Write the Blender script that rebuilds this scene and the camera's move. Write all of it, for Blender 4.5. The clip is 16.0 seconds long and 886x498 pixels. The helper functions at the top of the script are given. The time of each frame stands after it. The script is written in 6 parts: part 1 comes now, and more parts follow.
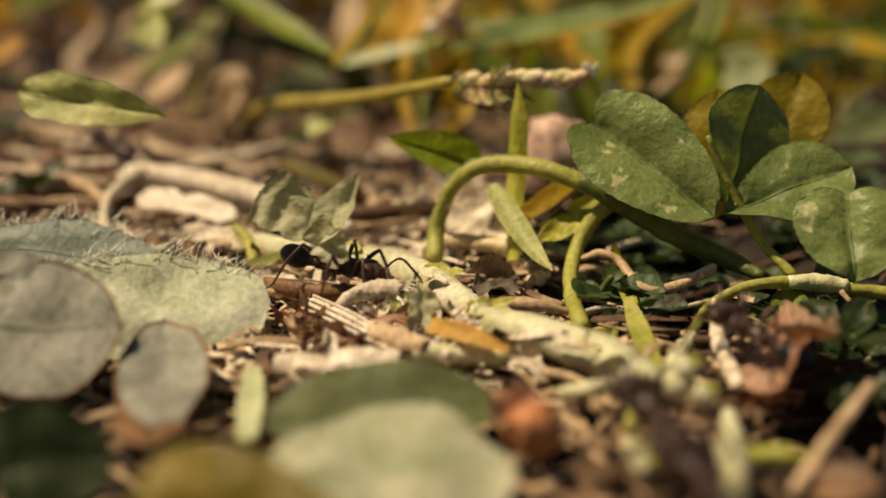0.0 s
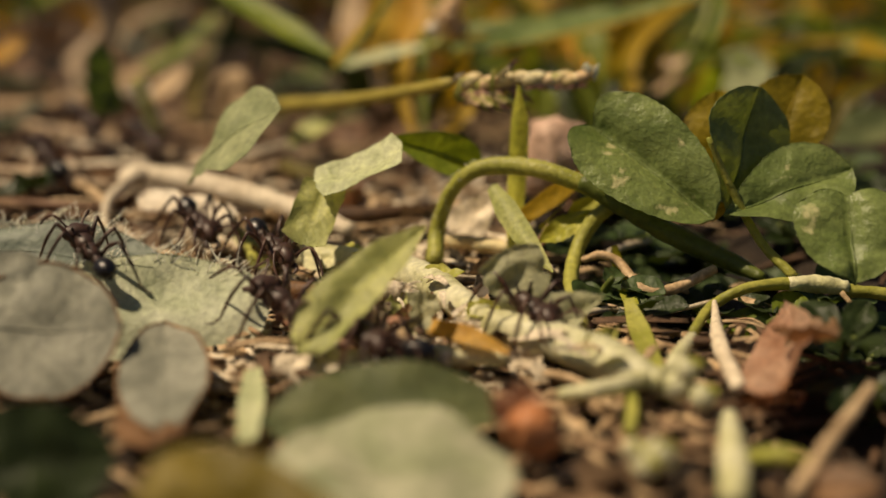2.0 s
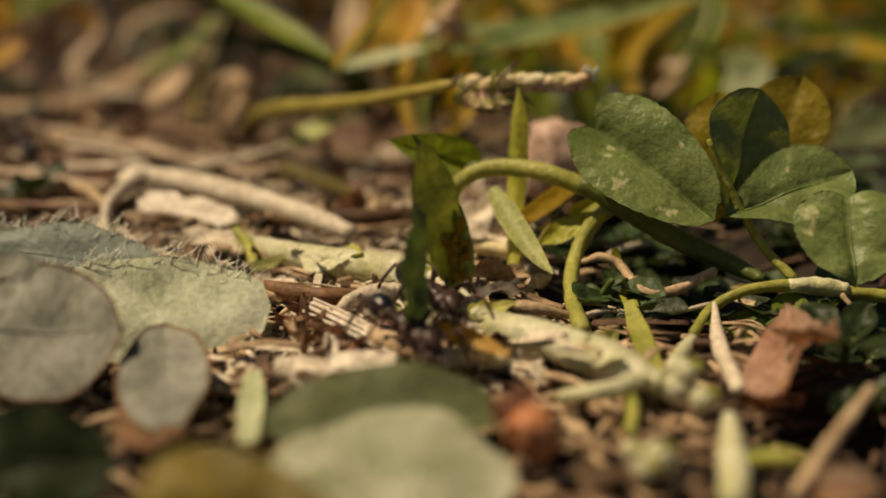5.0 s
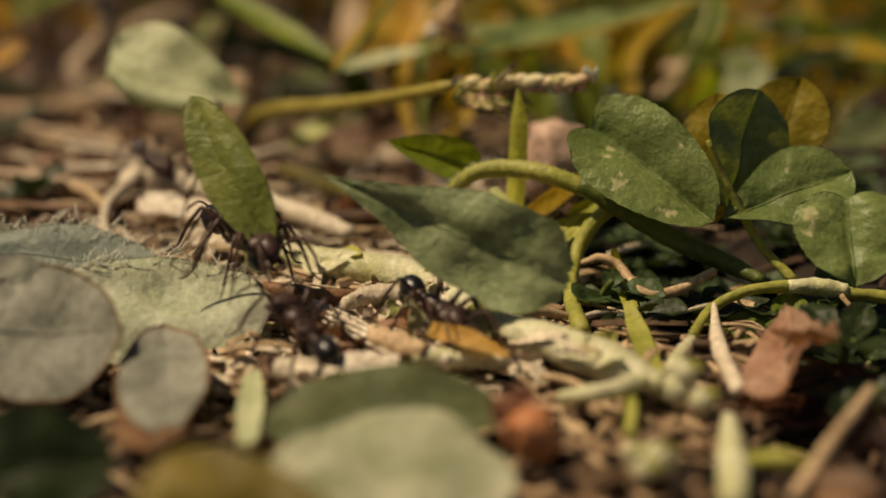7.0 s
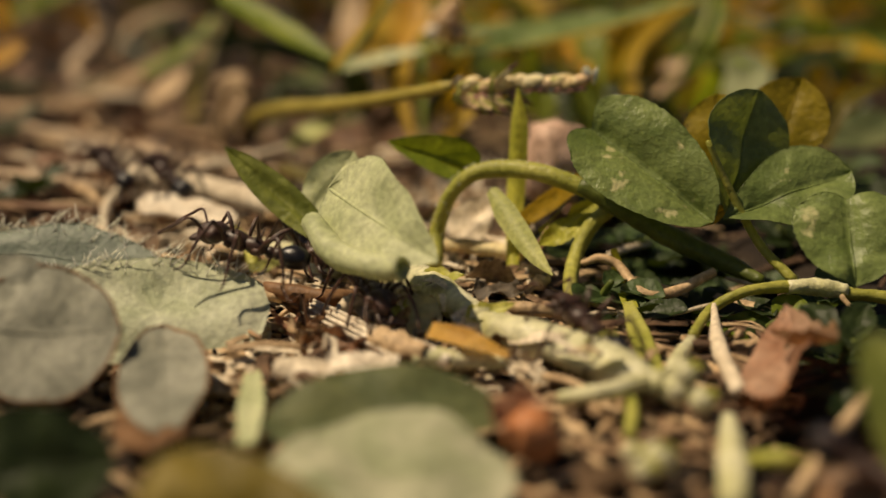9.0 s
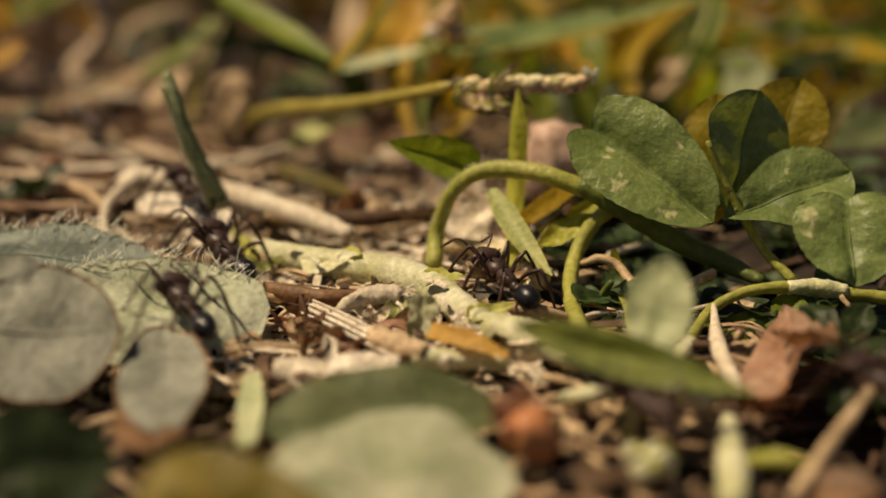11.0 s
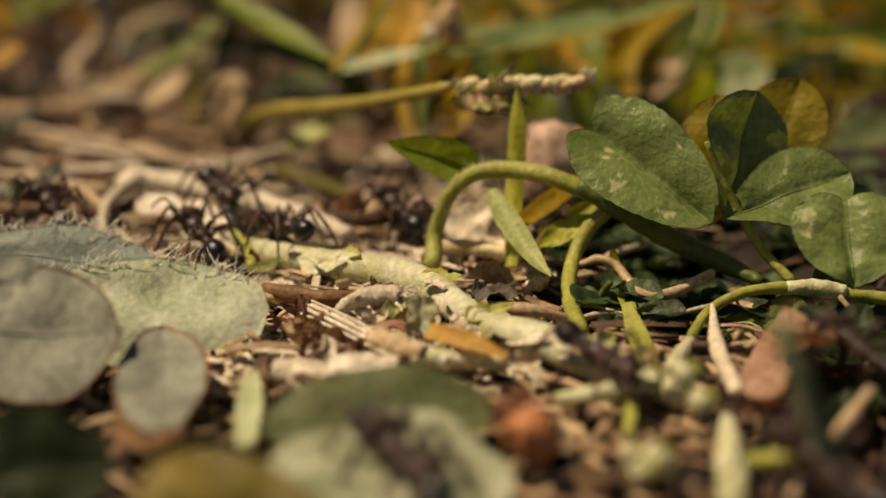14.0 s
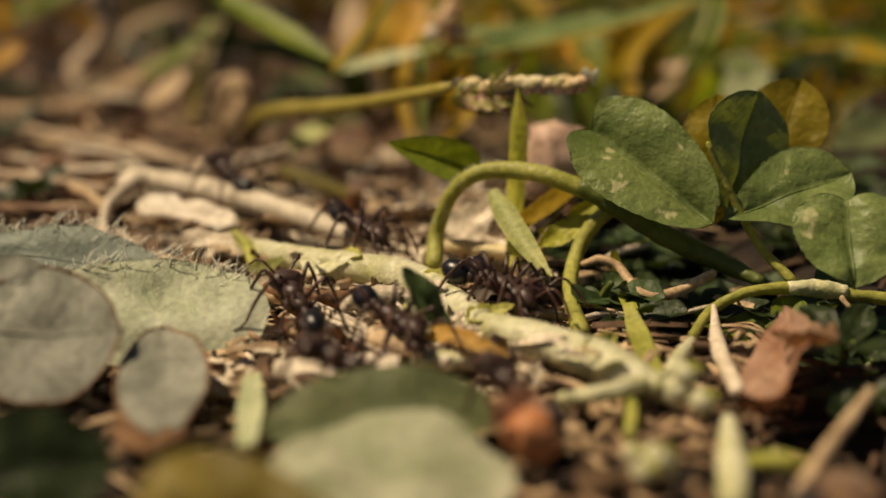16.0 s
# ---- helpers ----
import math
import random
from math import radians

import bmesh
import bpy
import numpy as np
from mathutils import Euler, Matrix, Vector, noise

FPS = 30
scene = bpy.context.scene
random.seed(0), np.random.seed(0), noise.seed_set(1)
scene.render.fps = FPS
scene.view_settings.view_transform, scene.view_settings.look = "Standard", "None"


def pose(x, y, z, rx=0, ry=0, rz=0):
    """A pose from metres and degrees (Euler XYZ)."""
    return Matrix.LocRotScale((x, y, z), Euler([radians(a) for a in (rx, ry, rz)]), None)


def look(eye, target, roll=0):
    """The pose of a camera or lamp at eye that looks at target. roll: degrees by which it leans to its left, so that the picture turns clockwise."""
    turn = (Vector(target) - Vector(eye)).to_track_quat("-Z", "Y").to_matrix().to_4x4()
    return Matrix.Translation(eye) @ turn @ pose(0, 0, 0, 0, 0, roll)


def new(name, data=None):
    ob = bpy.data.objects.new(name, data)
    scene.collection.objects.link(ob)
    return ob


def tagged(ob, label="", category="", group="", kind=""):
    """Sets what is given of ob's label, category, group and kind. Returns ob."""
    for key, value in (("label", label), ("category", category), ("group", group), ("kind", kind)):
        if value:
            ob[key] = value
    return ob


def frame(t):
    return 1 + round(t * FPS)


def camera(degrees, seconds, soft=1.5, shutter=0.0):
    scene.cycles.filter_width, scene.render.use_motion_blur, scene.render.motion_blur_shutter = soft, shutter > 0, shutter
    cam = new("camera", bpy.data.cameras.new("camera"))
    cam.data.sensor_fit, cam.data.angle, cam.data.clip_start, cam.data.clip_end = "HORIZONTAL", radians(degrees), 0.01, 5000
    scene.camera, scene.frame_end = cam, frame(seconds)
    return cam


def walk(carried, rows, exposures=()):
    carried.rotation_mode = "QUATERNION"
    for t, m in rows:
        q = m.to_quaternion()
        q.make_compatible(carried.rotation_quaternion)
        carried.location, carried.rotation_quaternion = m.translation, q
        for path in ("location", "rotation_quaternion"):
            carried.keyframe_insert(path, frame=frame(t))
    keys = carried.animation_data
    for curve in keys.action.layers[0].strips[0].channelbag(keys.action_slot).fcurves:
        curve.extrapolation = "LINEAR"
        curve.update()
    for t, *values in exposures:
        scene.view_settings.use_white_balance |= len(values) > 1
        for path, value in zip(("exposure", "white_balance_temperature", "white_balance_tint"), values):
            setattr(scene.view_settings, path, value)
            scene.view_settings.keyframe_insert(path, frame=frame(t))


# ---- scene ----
# Lengths inside the builders are millimetres; MM turns them into metres.
MM = 0.001
cam = camera(30, 16.0, 1.6, 0.3)
cam.data.dof.use_dof = True
cam.data.dof.focus_distance = 0.1035
cam.data.dof.aperture_fstop = 20.0
EYE = Vector((0, 0, 30.5)) * MM


def view(turn, rise):
    """The camera low over the litter: it looks 15 degrees down and drifts by a fraction of a degree."""
    return pose(EYE.x, EYE.y, EYE.z, 75 + rise, 0, turn)


walk(cam, [(0, view(0, -0.145)), (2, view(0.02, -0.095)), (4, view(0.03, -0.05)), (6.5, view(0, 0)),
           (9, view(0, 0.015)), (11.5, view(-0.02, 0.035)), (13.5, view(-0.06, 0.05)), (15, view(-0.02, 0.05)),
           (16, view(-0.01, 0.06))],
     [(0, 0.14, 7250, 14), (1.2, -0.04, 7250, 14), (2.5, -0.09, 7250, 14), (4, -0.14, 7250, 14), (6.5, -0.24, 7250, 14), (7.5, -0.24, 7250, 14), (9, -0.12, 7250, 14), (11.5, -0.06, 7250, 14), (13, -0.09, 7250, 14), (16, -0.09, 7250, 14)])

# ---- light: a warm high sun, slightly behind the clearing ----
SUN_TILT, SUN_TURN = 61, 92
world = bpy.data.worlds.new("sky")
scene.world = world
world.use_nodes = True
sky = world.node_tree.nodes.new("ShaderNodeTexSky")
sky.sky_type, sky.sun_disc = "NISHITA", False
sky.sun_elevation, sky.sun_rotation = radians(SUN_TILT), radians(-SUN_TURN)
backdrop = world.node_tree.nodes["Background"]
backdrop.inputs["Strength"].default_value = 0.032
world.node_tree.links.new(sky.outputs[0], backdrop.inputs["Color"])
sun = new("sun", bpy.data.lights.new("sun", "SUN"))
sun.data.energy, sun.data.angle, sun.data.color = 4.95, radians(0.6), (1.0, 0.85, 0.62)
sun.matrix_world = look((-math.sin(radians(SUN_TURN)) * math.cos(radians(SUN_TILT)),
                         math.cos(radians(SUN_TURN)) * math.cos(radians(SUN_TILT)), math.sin(radians(SUN_TILT))), (0, 0, 0))


# ---- materials ----
def material(name):
    m = bpy.data.materials.new(name)
    m.use_nodes = True
    t = m.node_tree
    return m, t, t.nodes["Principled BSDF"], t.nodes["Material Output"]


def node(t, kind, **values):
    n = t.nodes.new(kind)
    for key, value in values.items():
        n.inputs[key].default_value = value
    return n


def grain(t, scale, detail=4, rough=0.6, stretch=(1, 1, 1)):
    where = t.nodes.new("ShaderNodeTexCoord")
    spread = node(t, "ShaderNodeMapping", Scale=stretch)
    n = node(t, "ShaderNodeTexNoise", Scale=scale, Detail=detail, Roughness=rough)
    t.links.new(where.outputs["Object"], spread.inputs["Vector"])
    t.links.new(spread.outputs["Vector"], n.inputs["Vector"])
    return n.outputs["Fac"]


def ramp(t, fac, stops):
    n = t.nodes.new("ShaderNodeValToRGB")
    while len(n.color_ramp.elements) < len(stops):
        n.color_ramp.elements.new(0.5)
    for e, (at, colour) in zip(n.color_ramp.elements, stops):
        e.position, e.color = at, (*colour, 1)
    t.links.new(fac, n.inputs["Fac"])
    return n.outputs["Color"]


def blend(t, fac, a, b, how="MIX"):
    n = t.nodes.new("ShaderNodeMix")
    n.data_type, n.blend_type = "RGBA", how
    for socket, value in ((n.inputs[0], fac), (n.inputs[6], a), (n.inputs[7], b)):
        if hasattr(value, "links"):
            t.links.new(value, socket)
        elif isinstance(value, tuple):
            socket.default_value = (*value, 1)
        else:
            socket.default_value = value
    return n.outputs[2]


def relief(t, shader, height, metres, strength=0.6):
    n = node(t, "ShaderNodeBump", Strength=strength, Distance=metres)
    t.links.new(height, n.inputs["Height"])
    t.links.new(n.outputs["Normal"], shader.inputs["Normal"])
    return n


def vary(t, colour, amount):
    """Lighter and darker from piece to piece."""
    info = t.nodes.new("ShaderNodeObjectInfo")
    isle = t.nodes.new("ShaderNodeNewGeometry")
    both = t.nodes.new("ShaderNodeMath")
    both.operation = "ADD"
    t.links.new(info.outputs["Random"], both.inputs[0])
    t.links.new(isle.outputs["Random Per Island"], both.inputs[1])
    spread = t.nodes.new("ShaderNodeMapRange")
    spread.inputs["From Max"].default_value = 2
    spread.inputs["To Min"].default_value, spread.inputs["To Max"].default_value = 1 - amount, 1 + amount
    t.links.new(both.outputs[0], spread.inputs["Value"])
    return blend(t, 1.0, colour, spread.outputs[0], "MULTIPLY")


def leaf_material(name, dark, light, thin=0.35, rough=0.5, spots=None, veins=0.00004, glow=(1.3, 1.2, 0.5)):
    """Living or drying leaf: mottled at two scales, crinkled, lets light through."""
    m, t, shader, out = material(name)
    broad = ramp(t, grain(t, 260, 3), [(0.3, dark), (0.72, light)])
    fine = ramp(t, grain(t, 2200, 3), [(0.25, (0.72, 0.72, 0.72)), (0.75, (1.2, 1.2, 1.15))])
    colour = blend(t, 1.0, broad, fine, "MULTIPLY")
    if spots:
        where = t.nodes.new("ShaderNodeTexCoord")
        cells = node(t, "ShaderNodeTexVoronoi", Scale=330)
        wobble = node(t, "ShaderNodeTexNoise", Scale=900, Detail=3)
        t.links.new(where.outputs["Object"], wobble.inputs["Vector"])
        bent = t.nodes.new("ShaderNodeVectorMath")
        bent.operation = "SCALE"
        bent.inputs["Scale"].default_value = 0.0028
        t.links.new(wobble.outputs["Color"], bent.inputs[0])
        shifted = t.nodes.new("ShaderNodeVectorMath")
        t.links.new(where.outputs["Object"], shifted.inputs[0])
        t.links.new(bent.outputs[0], shifted.inputs[1])
        t.links.new(shifted.outputs[0], cells.inputs["Vector"])
        mask = ramp(t, cells.outputs["Distance"], [(0.09, (0.9, 0.9, 0.9)), (0.2, (0, 0, 0))])
        colour = blend(t, mask, colour, spots)
    colour = vary(t, colour, 0.12)
    t.links.new(colour, shader.inputs["Base Color"])
    shader.inputs["Roughness"].default_value = rough
    shader.inputs["Specular IOR Level"].default_value = 0.4
    fine_bump = relief(t, shader, grain(t, 1900, 4, 0.65), veins * 4, 0.7)
    crinkle = node(t, "ShaderNodeBump", Strength=0.5, Distance=veins * 10)
    t.links.new(grain(t, 620, 3, 0.55), crinkle.inputs["Height"])
    t.links.new(crinkle.outputs["Normal"], fine_bump.inputs["Normal"])
    bump = fine_bump.outputs["Normal"]
    through_leaf = t.nodes.new("ShaderNodeBsdfTranslucent")
    t.links.new(blend(t, 1.0, colour, glow, "MULTIPLY"), through_leaf.inputs["Color"])
    t.links.new(bump, through_leaf.inputs["Normal"])
    mixed = node(t, "ShaderNodeMixShader", Fac=thin)
    t.links.new(shader.outputs[0], mixed.inputs[1])
    t.links.new(through_leaf.outputs[0], mixed.inputs[2])
    t.links.new(mixed.outputs[0], out.inputs["Surface"])
    return m


def dry_material(name, dark, light, rough=0.7, scale=500, stretch=(1, 1, 1), amount=0.3, gloss=0.35, bump=0.00012):
    """Straw, bark, soil, dead leaf: streaked, dull, rough."""
    m, t, shader, out = material(name)
    broad = ramp(t, grain(t, scale, 5, 0.65, stretch), [(0.28, dark), (0.7, light)])
    fine = ramp(t, grain(t, scale * 7, 3, 0.6, stretch), [(0.3, (0.6, 0.58, 0.55)), (0.7, (1.2, 1.2, 1.2))])
    colour = vary(t, blend(t, 1.0, broad, fine, "MULTIPLY"), amount)
    t.links.new(colour, shader.inputs["Base Color"])
    shader.inputs["Roughness"].default_value = rough
    shader.inputs["Specular IOR Level"].default_value = gloss
    relief(t, shader, grain(t, scale * 4, 5, 0.7, stretch), bump, 0.8)
    return m


def chitin_material(name, dark, light, rough):
    m, t, shader, out = material(name)
    colour = ramp(t, grain(t, 1800, 4), [(0.3, dark), (0.75, light)])
    t.links.new(colour, shader.inputs["Base Color"])
    rubbed = t.nodes.new("ShaderNodeMapRange")
    rubbed.inputs["To Min"].default_value, rubbed.inputs["To Max"].default_value = rough - 0.08, rough + 0.15
    t.links.new(grain(t, 5000, 3), rubbed.inputs["Value"])
    t.links.new(rubbed.outputs[0], shader.inputs["Roughness"])
    relief(t, shader, grain(t, 9000, 3), 0.00003, 0.5)
    return m


CLOVER = leaf_material("clover_green", (0.13, 0.185, 0.05), (0.27, 0.335, 0.115), 0.3, 0.38, spots=(0.60, 0.58, 0.30))
CLOVER_OLD = leaf_material("clover_yellowing", (0.24, 0.19, 0.012), (0.46, 0.34, 0.03), 0.5, 0.45, spots=(0.06, 0.04, 0.01))
FRONT_LEAF = leaf_material("pale_oval_leaf", (0.22, 0.26, 0.13), (0.52, 0.51, 0.37), 0.2, 0.55)
PALE_LEAF = leaf_material("pale_leaf_underside", (0.36, 0.41, 0.25), (0.61, 0.63, 0.48), 0.2, 0.55, glow=(1.1, 1.15, 0.7))
GREY_LEAF = leaf_material("grey_mauve_leaf", (0.16, 0.168, 0.13), (0.43, 0.43, 0.355), 0.25, 0.6, glow=(1.1, 1.0, 0.75))
TEAL_LEAF = leaf_material("blue_green_leaf", (0.11, 0.145, 0.12), (0.24, 0.28, 0.23), 0.2, 0.5)
# green taken almost to black: the shade is put into the colour
SHADED_DARK_LEAF = leaf_material("dark_leaf_with_shade", (0.014, 0.026, 0.005), (0.036, 0.056, 0.012), 0.25, 0.45)
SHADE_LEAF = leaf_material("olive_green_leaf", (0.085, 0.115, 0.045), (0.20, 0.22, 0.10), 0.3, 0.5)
DULL_RUST = leaf_material("dull_brown_leaf", (0.16, 0.085, 0.04), (0.36, 0.20, 0.10), 0.35, 0.5, glow=(1.2, 0.95, 0.7))
GOLD_STALK = leaf_material("gold_grass_stalk", (0.31, 0.25, 0.04), (0.50, 0.41, 0.09), 0.2, 0.45)
OLIVE_GOLD = leaf_material("yellow_olive_leaf", (0.13, 0.10, 0.006), (0.30, 0.22, 0.018), 0.4, 0.5)
OLIVE_LEAF = leaf_material("olive_leaf", (0.075, 0.062, 0.004), (0.16, 0.125, 0.010), 0.35, 0.5)
CUT_GREEN = leaf_material("cut_leaf_green", (0.33, 0.37, 0.12), (0.57, 0.58, 0.24), 0.35, 0.5)
CUT_PALE = leaf_material("cut_leaf_pale", (0.42, 0.47, 0.25), (0.66, 0.69, 0.43), 0.28, 0.5, glow=(1.15, 1.15, 0.75))
CUT_GREY = leaf_material("cut_leaf_grey_green", (0.20, 0.24, 0.11), (0.42, 0.45, 0.25), 0.25, 0.6, glow=(1.15, 1.15, 0.65))
CUT_OLIVE = leaf_material("cut_leaf_olive", (0.13, 0.175, 0.07), (0.32, 0.37, 0.185), 0.06, 0.5)
CUT_YELLOW = leaf_material("cut_leaf_yellow_olive", (0.125, 0.16, 0.03), (0.27, 0.30, 0.068), 0.35, 0.45)
CUT_ASH = leaf_material("cut_leaf_ash_green", (0.30, 0.31, 0.18), (0.54, 0.53, 0.35), 0.25, 0.55)
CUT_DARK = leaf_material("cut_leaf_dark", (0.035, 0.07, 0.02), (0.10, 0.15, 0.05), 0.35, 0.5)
GRASS = leaf_material("grass_green", (0.14, 0.21, 0.02), (0.30, 0.36, 0.05), 0.5, 0.42)
GRASS_GOLD = leaf_material("grass_golden", (0.38, 0.25, 0.015), (0.64, 0.42, 0.04), 0.5, 0.5)
ORANGE = leaf_material("orange_leaf", (0.50, 0.24, 0.02), (0.68, 0.40, 0.05), 0.4, 0.5)
NEAR_GRASS = leaf_material("young_grass", (0.37, 0.38, 0.04), (0.60, 0.59, 0.10), 0.4, 0.45)
STEM = leaf_material("stem_green", (0.28, 0.295, 0.045), (0.50, 0.48, 0.12), 0.2, 0.45)
STEM_DARK = leaf_material("stem_dark_green", (0.07, 0.10, 0.015), (0.16, 0.19, 0.04), 0.15, 0.45)
RUNNER = leaf_material("runner_cream_green", (0.47, 0.46, 0.20), (0.84, 0.81, 0.60), 0.12, 0.38, glow=(1.1, 1.15, 0.7))
BLUE_GRASS = leaf_material("grass_blue_green", (0.12, 0.19, 0.045), (0.31, 0.39, 0.15), 0.35, 0.35)
DUN_LEAF = leaf_material("grey_brown_leaf", (0.055, 0.043, 0.031), (0.15, 0.12, 0.088), 0.2, 0.6, glow=(1.1, 1.0, 0.9))
UMBER = leaf_material("umber_dead_leaf", (0.10, 0.05, 0.028), (0.34, 0.20, 0.125), 0.3, 0.55, glow=(1.2, 0.9, 0.6))
STRAW = dry_material("straw", (0.28, 0.175, 0.085), (0.62, 0.46, 0.28), 0.6, 400)
STICK = dry_material("stick_greyed", (0.24, 0.16, 0.09), (0.66, 0.51, 0.35), 0.65, 350)
STRAW_WHITE = dry_material("straw_whitened", (0.60, 0.50, 0.37), (0.86, 0.79, 0.65), 0.55, 400, (1, 1, 1), 0.08)
STRAW_PALE = dry_material("straw_bleached", (0.48, 0.39, 0.27), (0.80, 0.71, 0.55), 0.6, 400)
# brown lowered so that litter of it looks shaded
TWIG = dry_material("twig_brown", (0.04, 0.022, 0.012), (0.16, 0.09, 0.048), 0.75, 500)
# dark soil, taken darker still to carry the shadow gaps between litter
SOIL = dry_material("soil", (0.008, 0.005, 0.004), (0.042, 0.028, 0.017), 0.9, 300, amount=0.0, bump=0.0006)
LITTER = dry_material("litter", (0.035, 0.02, 0.011), (0.36, 0.23, 0.13), 0.75, 300, amount=0.55)
RUST = leaf_material("rust_brown_leaf", (0.38, 0.17, 0.09), (0.74, 0.50, 0.36), 0.4, 0.5, glow=(1.2, 0.95, 0.7))
POD = dry_material("seed_pod_orange", (0.42, 0.15, 0.05), (0.62, 0.27, 0.12), 0.4, 250)
PINK = dry_material("pink_stone", (0.42, 0.26, 0.18), (0.66, 0.48, 0.38), 0.6, 200)
SEED = leaf_material("floret_straw_gold", (0.72, 0.50, 0.20), (0.96, 0.87, 0.55), 0.2, 0.45, glow=(1.1, 1.0, 0.75))
SEED_PINK = leaf_material("floret_pinkish", (0.62, 0.38, 0.19), (0.92, 0.70, 0.43), 0.2, 0.45, glow=(1.1, 1.0, 0.75))
HAIR = leaf_material("leaf_hair", (0.8, 0.8, 0.76), (0.93, 0.93, 0.9), 0.5, 0.5, glow=(1.2, 1.2, 1.1))
BRACT = dry_material("bract_purple", (0.17, 0.065, 0.05), (0.46, 0.25, 0.19), 0.6, 700)
CHITIN = chitin_material("ant_body", (0.014, 0.007, 0.005), (0.075, 0.036, 0.024), 0.42)
CHITIN_RED = chitin_material("ant_head", (0.018, 0.009, 0.006), (0.085, 0.038, 0.025), 0.45)
GASTER = chitin_material("ant_gaster", (0.003, 0.003, 0.004), (0.012, 0.010, 0.012), 0.28)
LEGS = chitin_material("ant_leg", (0.018, 0.008, 0.005), (0.11, 0.044, 0.024), 0.38)


# ---- builders: each returns points in millimetres and faces ----
def spline(points, n):
    """Catmull-Rom through the points, n samples."""
    p = [Vector(q) for q in points]
    p = [p[0] * 2 - p[1]] + p + [p[-1] * 2 - p[-2]]
    out = []
    for i in range(n):
        s = i / (n - 1) * (len(p) - 3)
        k = min(int(s), len(p) - 4)
        a, b, c, d, u = p[k], p[k + 1], p[k + 2], p[k + 3], s - k
        out.append(0.5 * ((2 * b) + (c - a) * u + (2 * a - 5 * b + 4 * c - d) * u * u + (3 * b - a - 3 * c + d) * u ** 3))
    return out


def lerp(values, u):
    s = u * (len(values) - 1)
    k = min(int(s), len(values) - 2)
    return values[k] + (values[k + 1] - values[k]) * (s - k)


def tube(points, radii, n=14, sides=9, rough=0.06, seed=0, hollow=False):
    """A round stem along a line of points, slightly uneven, with rounded ends."""
    path = spline(points, n)
    verts, faces = [], []
    side = None
    for i, q in enumerate(path):
        way = (path[min(i + 1, n - 1)] - path[max(i - 1, 0)]).normalized()
        if side is None:
            side = way.orthogonal().normalized()
        side = (side - way * side.dot(way)).normalized()
        other = way.cross(side)
        r = lerp(radii, i / (n - 1))
        for k in range(sides):
            a = 2 * math.pi * k / sides
            rr = r * (1 + rough * 3 * noise.noise(Vector((k * 1.7, i * 0.6, seed * 3.1))))
            verts.append(q + (side * math.cos(a) + other * math.sin(a)) * rr)
    for i in range(n - 1):
        for k in range(sides):
            j = (k + 1) % sides
            faces.append((i * sides + k, i * sides + j, (i + 1) * sides + j, (i + 1) * sides + k))
    if hollow:
        base = len(verts)
        for i in (n - 1, n - 3):
            for k in range(sides):
                verts.append(path[i] + (verts[i * sides + k] - path[i]) * 0.72)
        for k in range(sides):
            j = (k + 1) % sides
            faces.append(((n - 1) * sides + k, (n - 1) * sides + j, base + j, base + k))
            faces.append((base + k, base + j, base + sides + j, base + sides + k))
        faces.append(tuple(base + sides + k for k in range(sides)))
    else:
        last = len(verts)
        verts.append(path[-1] + (path[-1] - path[-2]).normalized() * lerp(radii, 1) * 0.5)
        faces += [((n - 1) * sides + k, (n - 1) * sides + (k + 1) % sides, last) for k in range(sides)]
    first = len(verts)
    verts.append(path[0] - (path[1] - path[0]).normalized() * radii[0] * 0.5)
    faces += [((k + 1) % sides, k, first) for k in range(sides)]
    return verts, faces


def ribbon(points, widths, thick=0.18, up=(0, 0, 1), fold=0.15, n=14, seed=0, ragged=0.0, twist=0.0, sheet=False):
    """A blade of grass or a split straw: a folded strip along a line of points, with thickness unless it is a living sheet."""
    path = spline(points, n)
    verts, faces = [], []
    across = (-1, -0.5, 0, 0.5, 1)
    m = len(across)
    for i, q in enumerate(path):
        u = i / (n - 1)
        way = (path[min(i + 1, n - 1)] - path[max(i - 1, 0)]).normalized()
        top = Vector(up)
        top = (top - way * top.dot(way))
        top = top.normalized() if top.length > 1e-3 else way.orthogonal().normalized()
        top = Matrix.Rotation(twist * u, 3, way) @ top
        side = way.cross(top)
        w = max(lerp(widths, u), 0.03) / 2
        for layer in (0,) if sheet else (0, 1):
            for v in across:
                ww = w * (1 + ragged * noise.noise(Vector((i * 1.3, v * 2, seed))))
                t = thick * (1 - 0.75 * v * v)
                verts.append(q + side * v * ww + top * (abs(v) * fold * w * 2 + (t / 2 if layer == 0 else -t / 2)))
    if sheet:
        return verts, [(i * m + k, i * m + k + 1, i * m + m + k + 1, i * m + m + k) for i in range(n - 1) for k in range(m - 1)]
    for i in range(n - 1):
        a, b = i * 2 * m, (i + 1) * 2 * m
        for k in range(m - 1):
            faces.append((a + k, a + k + 1, b + k + 1, b + k))
            faces.append((a + m + k + 1, a + m + k, b + m + k, b + m + k + 1))
        faces.append((a + m, a, b, b + m))
        faces.append((a + m - 1, a + 2 * m - 1, b + 2 * m - 1, b + m - 1))
    for i in (0, n - 1):
        a = i * 2 * m
        for k in range(m - 1):
            faces.append((a + k, a + m + k, a + m + k + 1, a + k + 1) if i == 0 else (a + k + 1, a + m + k + 1, a + m + k, a + k))
    return verts, faces


